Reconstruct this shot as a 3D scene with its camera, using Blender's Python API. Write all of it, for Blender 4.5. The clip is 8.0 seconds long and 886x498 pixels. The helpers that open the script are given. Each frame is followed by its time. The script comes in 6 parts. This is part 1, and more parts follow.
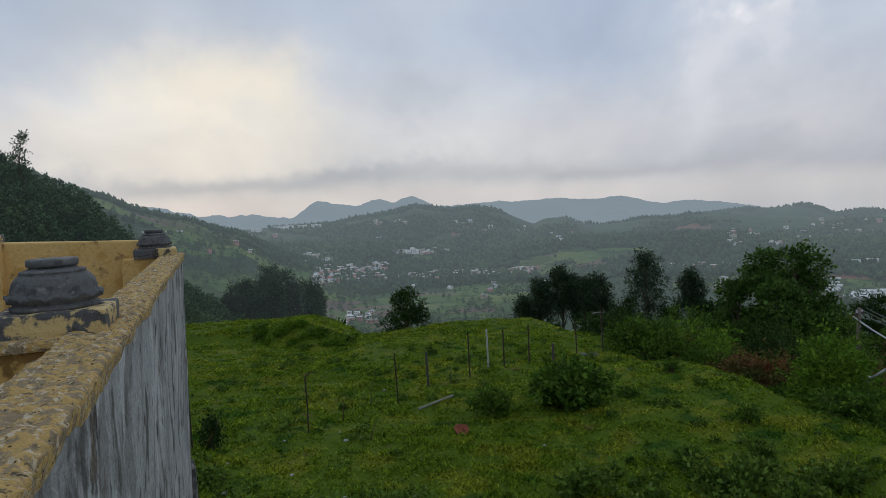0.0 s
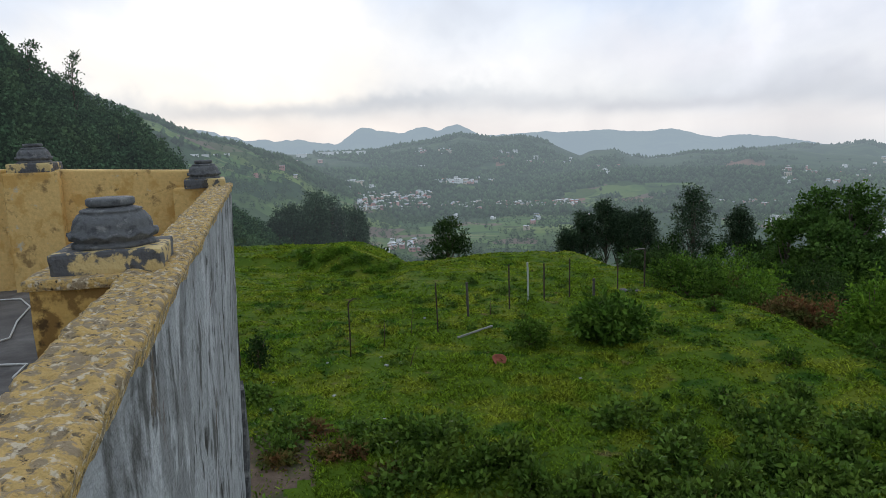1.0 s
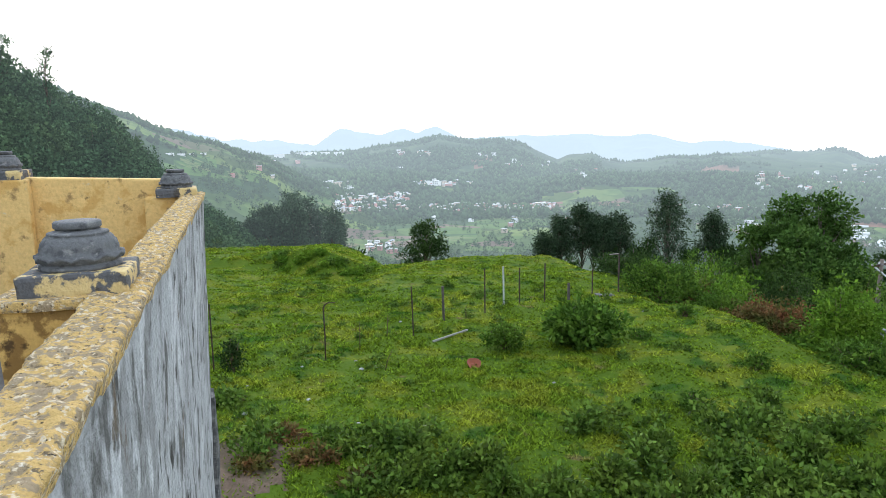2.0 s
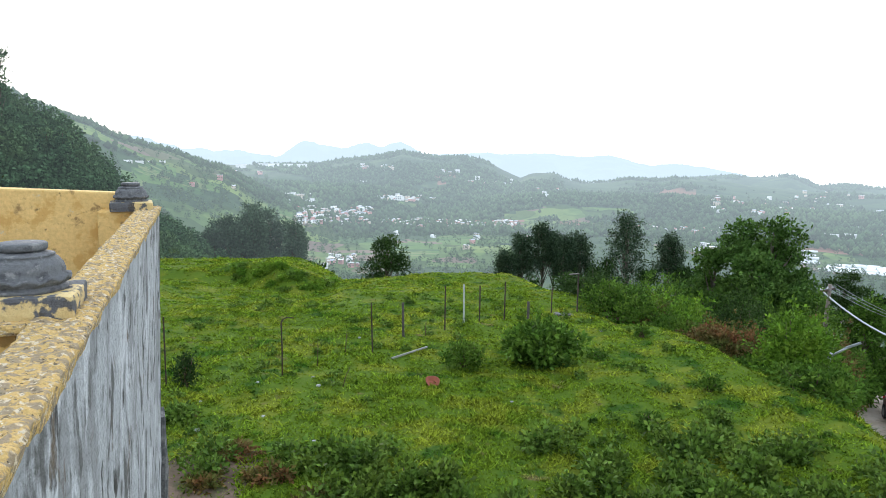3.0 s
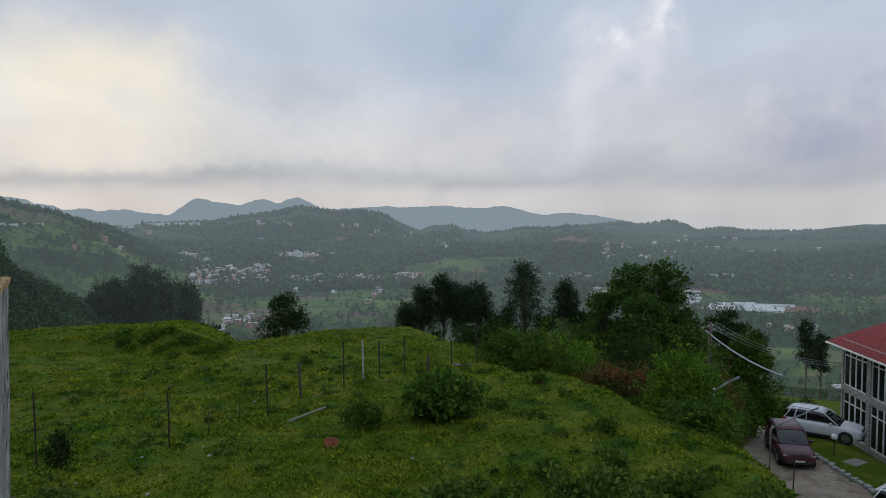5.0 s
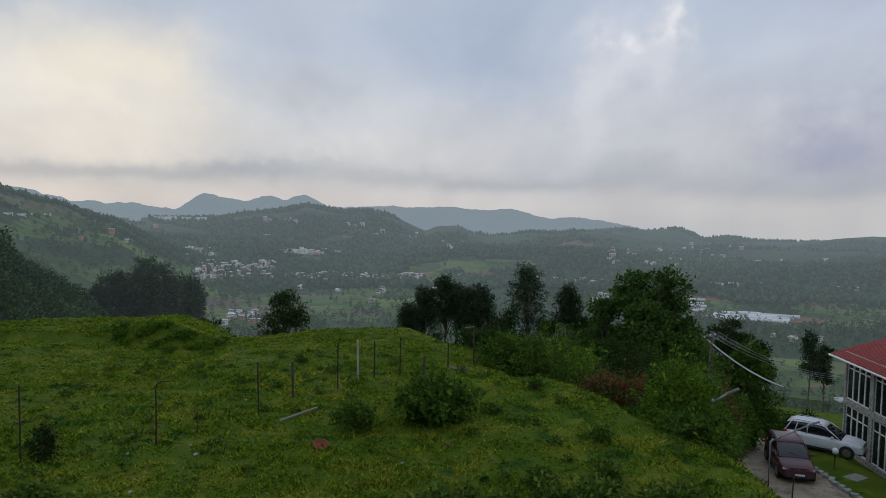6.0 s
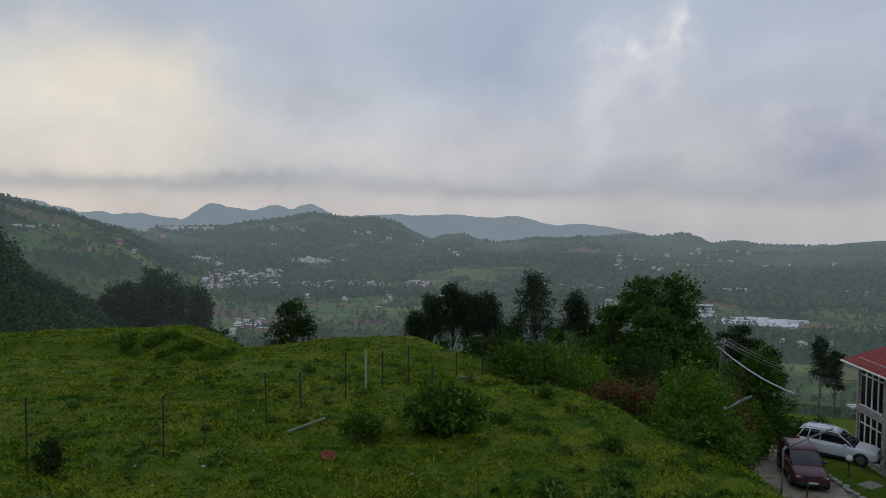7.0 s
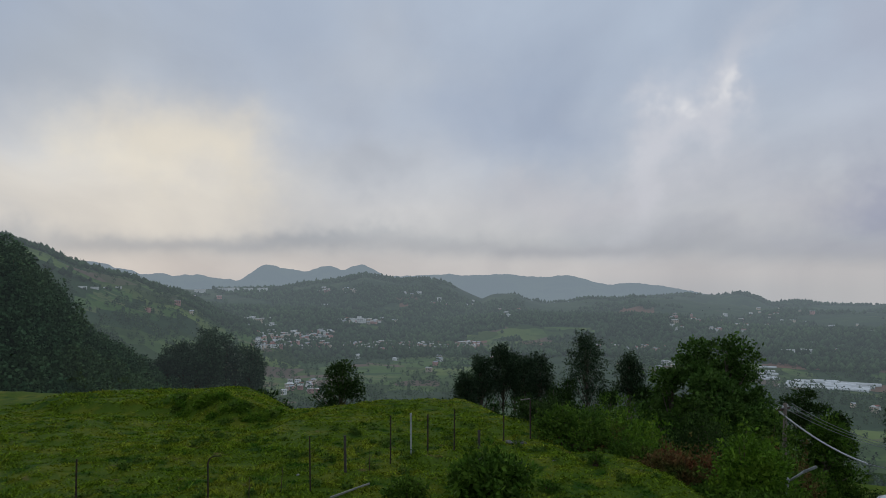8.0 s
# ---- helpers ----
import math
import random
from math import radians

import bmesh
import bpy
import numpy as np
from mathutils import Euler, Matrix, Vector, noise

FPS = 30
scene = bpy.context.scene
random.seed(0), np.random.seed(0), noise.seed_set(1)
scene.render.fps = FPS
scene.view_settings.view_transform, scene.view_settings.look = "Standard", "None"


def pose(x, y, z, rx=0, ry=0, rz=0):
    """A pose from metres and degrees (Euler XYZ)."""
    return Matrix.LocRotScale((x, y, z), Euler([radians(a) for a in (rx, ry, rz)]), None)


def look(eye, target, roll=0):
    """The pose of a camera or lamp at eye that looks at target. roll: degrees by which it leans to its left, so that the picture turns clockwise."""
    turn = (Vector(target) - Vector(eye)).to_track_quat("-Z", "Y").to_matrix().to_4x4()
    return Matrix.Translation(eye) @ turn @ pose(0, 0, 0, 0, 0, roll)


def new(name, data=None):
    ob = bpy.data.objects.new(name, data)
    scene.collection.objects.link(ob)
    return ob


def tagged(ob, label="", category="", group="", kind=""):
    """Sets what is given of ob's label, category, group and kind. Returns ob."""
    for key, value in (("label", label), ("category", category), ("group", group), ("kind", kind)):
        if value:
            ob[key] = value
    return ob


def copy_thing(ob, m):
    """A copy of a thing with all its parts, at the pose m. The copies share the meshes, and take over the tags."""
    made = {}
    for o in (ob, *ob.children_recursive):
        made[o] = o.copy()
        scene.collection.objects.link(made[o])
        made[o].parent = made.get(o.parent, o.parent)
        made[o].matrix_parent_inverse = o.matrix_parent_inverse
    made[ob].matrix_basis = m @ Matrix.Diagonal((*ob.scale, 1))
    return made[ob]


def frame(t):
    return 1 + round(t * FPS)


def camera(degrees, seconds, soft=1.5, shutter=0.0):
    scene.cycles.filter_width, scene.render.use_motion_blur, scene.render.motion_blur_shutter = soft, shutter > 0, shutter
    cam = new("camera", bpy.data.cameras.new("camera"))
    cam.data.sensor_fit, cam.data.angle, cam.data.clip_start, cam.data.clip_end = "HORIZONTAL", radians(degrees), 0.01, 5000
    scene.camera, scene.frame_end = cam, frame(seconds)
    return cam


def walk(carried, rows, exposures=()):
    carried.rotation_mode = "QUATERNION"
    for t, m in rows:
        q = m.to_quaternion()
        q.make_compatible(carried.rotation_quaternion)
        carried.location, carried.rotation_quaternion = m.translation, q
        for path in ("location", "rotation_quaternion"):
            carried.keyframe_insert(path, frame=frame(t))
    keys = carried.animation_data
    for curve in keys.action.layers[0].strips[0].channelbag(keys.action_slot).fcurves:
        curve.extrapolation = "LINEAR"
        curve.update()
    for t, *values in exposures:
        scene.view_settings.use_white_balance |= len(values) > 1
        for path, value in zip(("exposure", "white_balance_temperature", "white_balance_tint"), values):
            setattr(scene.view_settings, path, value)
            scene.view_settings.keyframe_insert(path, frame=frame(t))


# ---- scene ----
cam = camera(64.9, 8.0, 0.5)
PATH = [
    (0, (0.674, -0.255, 6.213), (0.628, 1.74, 6.074), -3.0),
    (0.5, (0.653, -0.176, 6.216), (0.64, 1.807, 5.955), -4.0),
    (1, (0.677, -0.27, 6.263), (0.502, 1.694, 5.929), -1.8),
    (2.5, (0.744, -0.331, 6.35), (0.684, 1.643, 6.033), -0.1),
    (3, (0.744, -0.315, 6.372), (0.742, 1.665, 6.086), 0.8),
    (3.5, (0.755, -0.306, 6.398), (0.86, 1.678, 6.168), 0.4),
    (4, (0.766, -0.336, 6.411), (0.969, 1.647, 6.241), -0.6),
    (4.5, (0.805, -0.366, 6.423), (1.072, 1.612, 6.294), -0.3),
    (4.7, (0.828, -0.355, 6.409), (1.118, 1.619, 6.272), -0.8),
    (5.8, (1.168, -0.106, 6.397), (1.411, 1.875, 6.277), 1.1),
    (6, (1.174, -0.05, 6.396), (1.439, 1.928, 6.265), 1.0),
    (6.5, (1.162, 0.05, 6.389), (1.434, 2.029, 6.291), 0.7),
    (7, (1.152, 0.098, 6.397), (1.399, 2.08, 6.288), 0.5),
    (7.5, (1.22, 0.101, 6.444), (1.261, 2.1, 6.397), 1.2),
    (8, (1.324, 0.073, 6.461), (1.427, 2.069, 6.523), 0.1),
]
# exposure follows the clip's own brightening
EXPOSURES = [(0, -0.05), (0.5, 0.3), (1.0, 0.5), (1.2, 0.7), (2.3, 1.85), (2.5, 1.9), (3.0, 1.7), (3.5, 1.15), (4.0, 0.5), (4.5, 0.1), (6.0, -0.1), (7.0, -0.24), (8.0, -0.28)]
walk(cam, [(t, look(e, g, r)) for t, e, g, r in PATH], EXPOSURES)

# ---------------------------------------------------------------- world and light
world = bpy.data.worlds.new("overcast_sky")
scene.world = world
world.use_nodes = True


def sky_nodes():
    nt = world.node_tree
    nt.nodes.clear()
    N, L = nt.nodes.new, nt.links.new

    def math_node(op, a, b=None):
        n = N("ShaderNodeMath")
        n.operation = op
        for i, v in enumerate((a, b)):
            if v is None:
                continue
            if isinstance(v, (int, float)):
                n.inputs[i].default_value = v
            else:
                L(v, n.inputs[i])
        return n.outputs[0]

    co = N("ShaderNodeTexCoord")
    sep = N("ShaderNodeSeparateXYZ")
    L(co.outputs["Generated"], sep.inputs[0])
    up = math_node("MAXIMUM", sep.outputs[2], 0.0)
    lift = math_node("ADD", up, 0.34)
    flat = N("ShaderNodeCombineXYZ")
    L(math_node("DIVIDE", sep.outputs[0], lift), flat.inputs[0])
    L(math_node("DIVIDE", sep.outputs[1], lift), flat.inputs[1])

    def noise_tex(scale, detail, rough, shift):
        mp = N("ShaderNodeMapping")
        mp.inputs["Location"].default_value = shift
        mp.inputs["Rotation"].default_value = (0, 0, radians(-38))
        mp.inputs["Scale"].default_value = (1.0, 0.62, 1.0)
        L(flat.outputs[0], mp.inputs["Vector"])
        t = N("ShaderNodeTexNoise")
        t.inputs["Scale"].default_value = scale
        t.inputs["Detail"].default_value = detail
        t.inputs["Roughness"].default_value = rough
        t.inputs["Distortion"].default_value = 0.35
        L(mp.outputs[0], t.inputs["Vector"])
        return t.outputs["Fac"]

    def ramp(fac, stops):
        r = N("ShaderNodeValToRGB")
        while len(r.color_ramp.elements) > 1:
            r.color_ramp.elements.remove(r.color_ramp.elements[0])
        r.color_ramp.elements[0].position = stops[0][0]
        r.color_ramp.elements[0].color = (*stops[0][1], 1)
        for p, c in stops[1:]:
            e = r.color_ramp.elements.new(p)
            e.color = (*c, 1)
        L(fac, r.inputs[0])
        return r.outputs[0]

    def mix(fac, a, b, mode="MIX"):
        m = N("ShaderNodeMix")
        m.data_type, m.blend_type = "RGBA", mode
        if isinstance(fac, (int, float)):
            m.inputs[0].default_value = fac
        else:
            L(fac, m.inputs[0])
        L(a, m.inputs[6])
        if isinstance(b, tuple):
            m.inputs[7].default_value = (*b, 1)
        else:
            L(b, m.inputs[7])
        return m.outputs[2]

    # the cloud deck: pale at the skyline, mottled blue-grey above
    deck = ramp(up, SKY_DECK)
    big = ramp(noise_tex(1.5, 4.0, 0.5, (3.1, 0.4, 0)), [(0.36, (0.90, 0.92, 0.95)), (0.5, (1.0, 1.0, 1.0)), (0.64, (1.10, 1.09, 1.07))])
    cloud = mix(1.0, deck, big, "MULTIPLY")
    # banks and breaks of the deck, their outlines drawn out by turbulence
    stir = N("ShaderNodeTexNoise")
    stir.inputs["Scale"].default_value, stir.inputs["Detail"].default_value, stir.inputs["Roughness"].default_value = 4.5, 5.0, 0.58
    L(co.outputs["Generated"], stir.inputs["Vector"])
    drift = N("ShaderNodeSeparateColor")
    L(stir.outputs["Color"], drift.inputs[0])
    turn = math_node("MULTIPLY", math_node("ARCTAN2", sep.outputs[0], sep.outputs[1]), 57.2958)
    high = math_node("MULTIPLY", math_node("ARCSINE", sep.outputs[2]), 57.2958)
    slack = math_node("MINIMUM", math_node("MULTIPLY", up, 9.0), 1.0)
    turn = math_node("ADD", turn, math_node("MULTIPLY", math_node("SUBTRACT", drift.outputs[0], 0.5), 26.0))
    high = math_node("ADD", high, math_node("MULTIPLY", math_node("MULTIPLY", math_node("SUBTRACT", drift.outputs[1], 0.5), 16.0), slack))
    for az, el, wide, tall, lean, colour, share in CLOUD_BANKS:
        du, dv = math_node("SUBTRACT", turn, az), math_node("SUBTRACT", high, el)
        if lean:
            du = math_node("SUBTRACT", du, math_node("MULTIPLY", dv, lean))
        du, dv = math_node("DIVIDE", du, wide), math_node("DIVIDE", dv, tall)
        d2 = math_node("ADD", math_node("MULTIPLY", du, du), math_node("MULTIPLY", dv, dv))
        g = math_node("MULTIPLY", math_node("EXPONENT", math_node("MULTIPLY", d2, -1.0)), share)
        tint = N("ShaderNodeRGB")
        tint.outputs[0].default_value = (*colour, 1)
        cloud = mix(g, cloud, tint.outputs[0])
    small = ramp(noise_tex(3.4, 5.0, 0.5, (0.3, 1.9, 0)), [(0.3, (0.93, 0.935, 0.95)), (0.7, (1.06, 1.06, 1.055))])
    cloud = mix(1.0, cloud, small, "MULTIPLY")
    air = N("ShaderNodeTexSky")
    air.sky_type = "NISHITA"
    air.sun_disc = False
    air.sun_elevation, air.sun_rotation = radians(SUN_EL), radians(SUN_AZ)
    dim = mix(1.0, air.outputs[0], (0.03, 0.033, 0.04), "MULTIPLY")
    total = mix(0.94, dim, cloud)
    bg = N("ShaderNodeBackground")
    L(total, bg.inputs[0])
    bg.inputs[1].default_value = 1.0
    out = N("ShaderNodeOutputWorld")
    L(bg.outputs[0], out.inputs[0])


SUN_AZ, SUN_EL = -20.0, 11.0
SUN_WAY = tuple(pose(0, 0, 0, 0, 0, -SUN_AZ).to_3x3() @ Vector((0, math.cos(radians(SUN_EL)), math.sin(radians(SUN_EL)))))
SKY_DECK = [(0.0, (0.60, 0.60, 0.61)), (0.018, (0.59, 0.595, 0.615)), (0.034, (0.57, 0.59, 0.62)), (0.052, (0.61, 0.625, 0.655)), (0.085, (0.66, 0.67, 0.70)),
            (0.14, (0.62, 0.66, 0.73)), (0.25, (0.52, 0.60, 0.73)), (0.5, (0.47, 0.56, 0.71)), (1.0, (0.52, 0.6, 0.72))]
# cloud banks: azimuth, elevation, half width, half height, lean, colour, cover
CLOUD_BANKS = [
    (-27, 17, 9, 6, 0, (0.46, 0.51, 0.58), 0.6), (9, 13.5, 10, 4.5, 0, (0.44, 0.52, 0.67), 0.75), (-2, 17, 7, 4, 0, (0.56, 0.60, 0.67), 0.5),
    (-4, 6.5, 7, 2.0, 0, (0.52, 0.56, 0.63), 0.6), (-18.5, 9.0, 7.5, 4.5, 0, (0.93, 0.86, 0.73), 0.85), (-26, 4.6, 11, 2.6, 0, (0.80, 0.76, 0.70), 0.7),
    (17, 6.3, 10, 2.0, 0, (0.66, 0.66, 0.71), 0.6), (23, 11, 2.6, 8, 0.45, (0.76, 0.77, 0.83), 0.75), (24.8, 14, 1.0, 1.2, 0, (0.96, 0.96, 0.98), 0.7),
    (36, 6.0, 6.5, 3.2, 0, (0.34, 0.37, 0.51), 0.8), (38, 15, 6, 5, 0, (0.50, 0.54, 0.66), 0.6),
    (15, 0.0, 34, 1.1, 0, (0.66, 0.64, 0.645), 0.7), (-15, 2.2, 16, 0.75, 0, (0.385, 0.43, 0.495), 0.9), (13, 1.8, 15, 0.6, 0, (0.45, 0.47, 0.52), 0.7), (32, 2.6, 9, 0.9, 0, (0.47, 0.48, 0.55), 0.5),
]
sky_nodes()

sun = new("sun", bpy.data.lights.new("sun", "SUN"))
sun.data.energy, sun.data.angle, sun.data.color = 0.7, radians(25), (1.0, 0.95, 0.86)
sun.matrix_world = look(Vector(SUN_WAY) * 60, (0, 0, 0))


# ---------------------------------------------------------------- materials
def material(name, base, rough=0.8, spots=None, scale=6.0, fine=60.0, bump=0.3, bump_scale=None, metal=0.0, leaf=0.0,
             island=0.0, own=0.0, stretch=(1, 1, 1), spec=0.5, soft=0.12, cells=0.0):
    """Principled surface: base colour, a list of (threshold, colour) stains at a broad scale, fine grain and relief."""
    m = bpy.data.materials.new(name)
    m.use_nodes = True
    nt = m.node_tree
    N, L = nt.nodes.new, nt.links.new
    p = nt.nodes["Principled BSDF"]
    p.inputs["Roughness"].default_value = rough
    p.inputs["Metallic"].default_value = metal
    p.inputs["Specular IOR Level"].default_value = spec
    geo = N("ShaderNodeNewGeometry")
    mp = N("ShaderNodeMapping")
    mp.inputs["Scale"].default_value = stretch
    L(geo.outputs["Position"], mp.inputs["Vector"])

    def noise_fac(sc, detail=4.0, shift=0.0, plain=False):
        t = N("ShaderNodeTexNoise")
        t.inputs["Scale"].default_value = sc
        t.inputs["Detail"].default_value = detail
        t.inputs["Roughness"].default_value = 0.6
        if shift:
            a = N("ShaderNodeVectorMath")
            a.inputs[1].default_value = (shift, shift * 1.7, shift * 0.6)
            L(geo.outputs["Position"] if plain else mp.outputs[0], a.inputs[0])
            L(a.outputs[0], t.inputs["Vector"])
        else:
            L(geo.outputs["Position"] if plain else mp.outputs[0], t.inputs["Vector"])
        return t.outputs["Fac"]

    def mix(fac, a, b, mode="MIX"):
        n = N("ShaderNodeMix")
        n.data_type, n.blend_type = "RGBA", mode
        for i, v in ((0, fac), (6, a), (7, b)):
            if isinstance(v, tuple):
                n.inputs[i].default_value = (*v, 1)
            elif isinstance(v, (int, float)):
                n.inputs[i].default_value = v
            else:
                L(v, n.inputs[i])
        return n.outputs[2]

    def step(fac, at, width):
        r = N("ShaderNodeMapRange")
        r.interpolation_type = "SMOOTHSTEP"
        r.inputs["From Min"].default_value = at - width
        r.inputs["From Max"].default_value = at + width
        L(fac, r.inputs["Value"])
        return r.outputs[0]

    col = mix(1.0, base, mix(noise_fac(fine, 3.0, 0.0, True), (0.72, 0.72, 0.72), (1.28, 1.28, 1.28)), "MULTIPLY")
    for i, (at, c) in enumerate(spots or []):
        col = mix(step(noise_fac(scale * (1 + 0.37 * i), 6.0, 11.3 * (i + 1)), at, soft), col, c)
    if cells:
        vor = N("ShaderNodeTexVoronoi")
        vor.inputs["Scale"].default_value = cells
        L(geo.outputs["Position"], vor.inputs["Vector"])
        tone = N("ShaderNodeSeparateColor")
        L(vor.outputs["Color"], tone.inputs[0])
        col = mix(1.0, col, mix(tone.outputs[0], (0.55, 0.6, 0.5), (1.9, 1.75, 1.4)), "MULTIPLY")
        col = mix(step(tone.outputs[1], 0.86, 0.02), col, (0.15, 0.11, 0.075))
    if island:
        v = mix(geo.outputs["Random Per Island"], (1 - island,) * 3, (1 + island,) * 3)
        col = mix(1.0, col, v, "MULTIPLY")
    if own:
        info = N("ShaderNodeObjectInfo")
        v = mix(info.outputs["Random"], (1 - own,) * 3, (1 + own,) * 3)
        col = mix(1.0, col, v, "MULTIPLY")
    L(col, p.inputs["Base Color"])
    if bump:
        b = N("ShaderNodeBump")
        b.inputs["Strength"].default_value = bump
        b.inputs["Distance"].default_value = 0.02
        L(noise_fac(bump_scale or fine * 0.6, 5.0, 3.0, True), b.inputs["Height"])
        L(b.outputs[0], p.inputs["Normal"])
    if leaf:
        tr = N("ShaderNodeBsdfTranslucent")
        L(col, tr.inputs[0])
        mx = N("ShaderNodeMixShader")
        mx.inputs[0].default_value = leaf
        L(p.outputs[0], mx.inputs[1])
        L(tr.outputs[0], mx.inputs[2])
        L(mx.outputs[0], nt.nodes["Material Output"].inputs[0])
    return m


# emission colour of the painted haze
HAZE_GLOW = (0.285, 0.345, 0.395)


# metres over which the painted haze thickens
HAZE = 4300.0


def hazed(m, veil=None, air=HAZE_GLOW):
    """A far backdrop surface, haze painted in as emission, stronger the farther it stands."""
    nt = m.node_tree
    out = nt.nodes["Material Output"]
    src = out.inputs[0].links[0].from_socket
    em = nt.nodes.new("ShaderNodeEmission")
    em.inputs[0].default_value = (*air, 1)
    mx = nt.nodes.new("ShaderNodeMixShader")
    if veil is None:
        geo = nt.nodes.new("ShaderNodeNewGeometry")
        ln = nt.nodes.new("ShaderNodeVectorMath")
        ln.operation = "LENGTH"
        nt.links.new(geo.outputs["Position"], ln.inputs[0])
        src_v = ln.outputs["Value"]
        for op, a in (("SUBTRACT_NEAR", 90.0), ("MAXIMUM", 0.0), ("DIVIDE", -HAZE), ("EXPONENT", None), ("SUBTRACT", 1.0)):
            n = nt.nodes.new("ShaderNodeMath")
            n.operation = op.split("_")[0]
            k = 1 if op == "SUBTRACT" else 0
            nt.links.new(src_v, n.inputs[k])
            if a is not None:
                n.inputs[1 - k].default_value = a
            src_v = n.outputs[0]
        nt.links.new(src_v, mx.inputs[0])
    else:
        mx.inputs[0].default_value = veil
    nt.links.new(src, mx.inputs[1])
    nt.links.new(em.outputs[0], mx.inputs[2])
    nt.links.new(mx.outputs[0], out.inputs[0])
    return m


GRASS = material("meadow_turf", (0.066, 0.108, 0.011), 0.95, [(0.55, (0.11, 0.133, 0.015)), (0.60, (0.03, 0.068, 0.010)), (0.68, (0.13, 0.10, 0.043))], 0.8, 9.0, 0.8, 14.0, spec=0.03, soft=0.07)
BLADE = material("grass_blade", (0.135, 0.205, 0.016), 0.8, [(0.54, (0.205, 0.245, 0.022)), (0.60, (0.048, 0.115, 0.012)), (0.67, (0.22, 0.185, 0.065))], 0.8, 5.0, 0, leaf=0.3, island=0.7, spec=0.03, soft=0.06)
SOIL = material("bare_soil", (0.10, 0.068, 0.045), 0.95, [(0.52, (0.16, 0.11, 0.075)), (0.6, (0.05, 0.06, 0.02))], 1.6, 25.0, 0.8, spec=0.2)
SLOPE = material("hillside_scrub", (0.035, 0.062, 0.02), 0.95, [(0.5, (0.07, 0.10, 0.03)), (0.6, (0.02, 0.04, 0.016))], 0.03, 0.6, 0.5, 0.5, spec=0.1)
SCAR = hazed(material("bare_red_earth", (0.22, 0.11, 0.07), 0.95, [(0.55, (0.13, 0.10, 0.06))], 0.02, 0.2, 0, spec=0.1))
LANE = material("stony_lane", (0.27, 0.21, 0.15), 0.95, [(0.5, (0.36, 0.30, 0.235)), (0.6, (0.17, 0.13, 0.09)), (0.64, (0.06, 0.09, 0.03))], 0.9, 30.0, 0.7, spec=0.15)
# valley and ridge ground, each with haze emission mixed in by distance
VALLEY = hazed(material("valley_fields", (0.05, 0.09, 0.026), 0.95, [(0.52, (0.085, 0.125, 0.038)), (0.60, (0.03, 0.055, 0.022)), (0.67, (0.11, 0.085, 0.055))], 0.007, 0.06, 0, spec=0.1, soft=0.05, cells=0.024))
TERRACES = hazed(material("terraced_fields", (0.085, 0.15, 0.035), 0.95, [(0.5, (0.05, 0.10, 0.03)), (0.58, (0.14, 0.17, 0.06))], 0.03, 0.2, 0, spec=0.1, soft=0.03, stretch=(0.25, 1.4, 1)))
RIDGE = hazed(material("ridge_pasture", (0.045, 0.08, 0.03), 0.95, [(0.5, (0.032, 0.06, 0.026)), (0.6, (0.065, 0.10, 0.036)), (0.68, (0.09, 0.085, 0.05))], 0.010, 0.08, 0, spec=0.1, soft=0.05))
WOODED = hazed(material("wooded_slope", (0.036, 0.066, 0.028), 0.95, [(0.5, (0.05, 0.085, 0.034)), (0.6, (0.026, 0.05, 0.022))], 0.03, 0.25, 0, spec=0.05))
# mountain blue is mostly painted haze: a fixed share of emission over the slopes
MOUNTAIN = hazed(material("hazed_mountain_slopes", (0.03, 0.055, 0.035), 0.95, [(0.52, (0.075, 0.105, 0.05)), (0.6, (0.02, 0.035, 0.025))], 0.004, 0.02, 0, spec=0.1, soft=0.05), 0.78, (0.285, 0.35, 0.41))


# ---------------------------------------------------------------- mesh helpers
def mesh_of(name, verts, faces, mats, smooth=False, index=None):
    me = bpy.data.meshes.new(name)
    if isinstance(faces, np.ndarray):
        k = faces.shape[1]
        me.vertices.add(len(verts))
        me.vertices.foreach_set("co", np.asarray(verts, dtype=np.float32).ravel())
        me.loops.add(faces.size)
        me.loops.foreach_set("vertex_index", faces.ravel().astype(np.int32))
        me.polygons.add(len(faces))
        me.polygons.foreach_set("loop_start", np.arange(len(faces), dtype=np.int32) * k)
    else:
        me.from_pydata([tuple(v) for v in verts], [], faces)
    for m in mats if isinstance(mats, (list, tuple)) else [mats]:
        me.materials.append(m)
    if index is not None:
        me.polygons.foreach_set("material_index", np.asarray(index, dtype=np.int32))
    if smooth:
        me.polygons.foreach_set("use_smooth", np.ones(len(me.polygons), dtype=bool))
    me.update(calc_edges=True)
    return me


def part(name, bm, mat, parent=None, label=""):
    """Links a bmesh, or a ready mesh, as one object under a thing or part."""
    if isinstance(bm, bmesh.types.BMesh):
        me = bpy.data.meshes.new(name)
        bm.to_mesh(me)
        bm.free()
    else:
        me = bm
    if mat is not None:
        me.materials.clear()
        me.materials.append(mat)
    ob = new(name, me)
    if parent is not None:
        ob.parent = parent
    return tagged(ob, label)


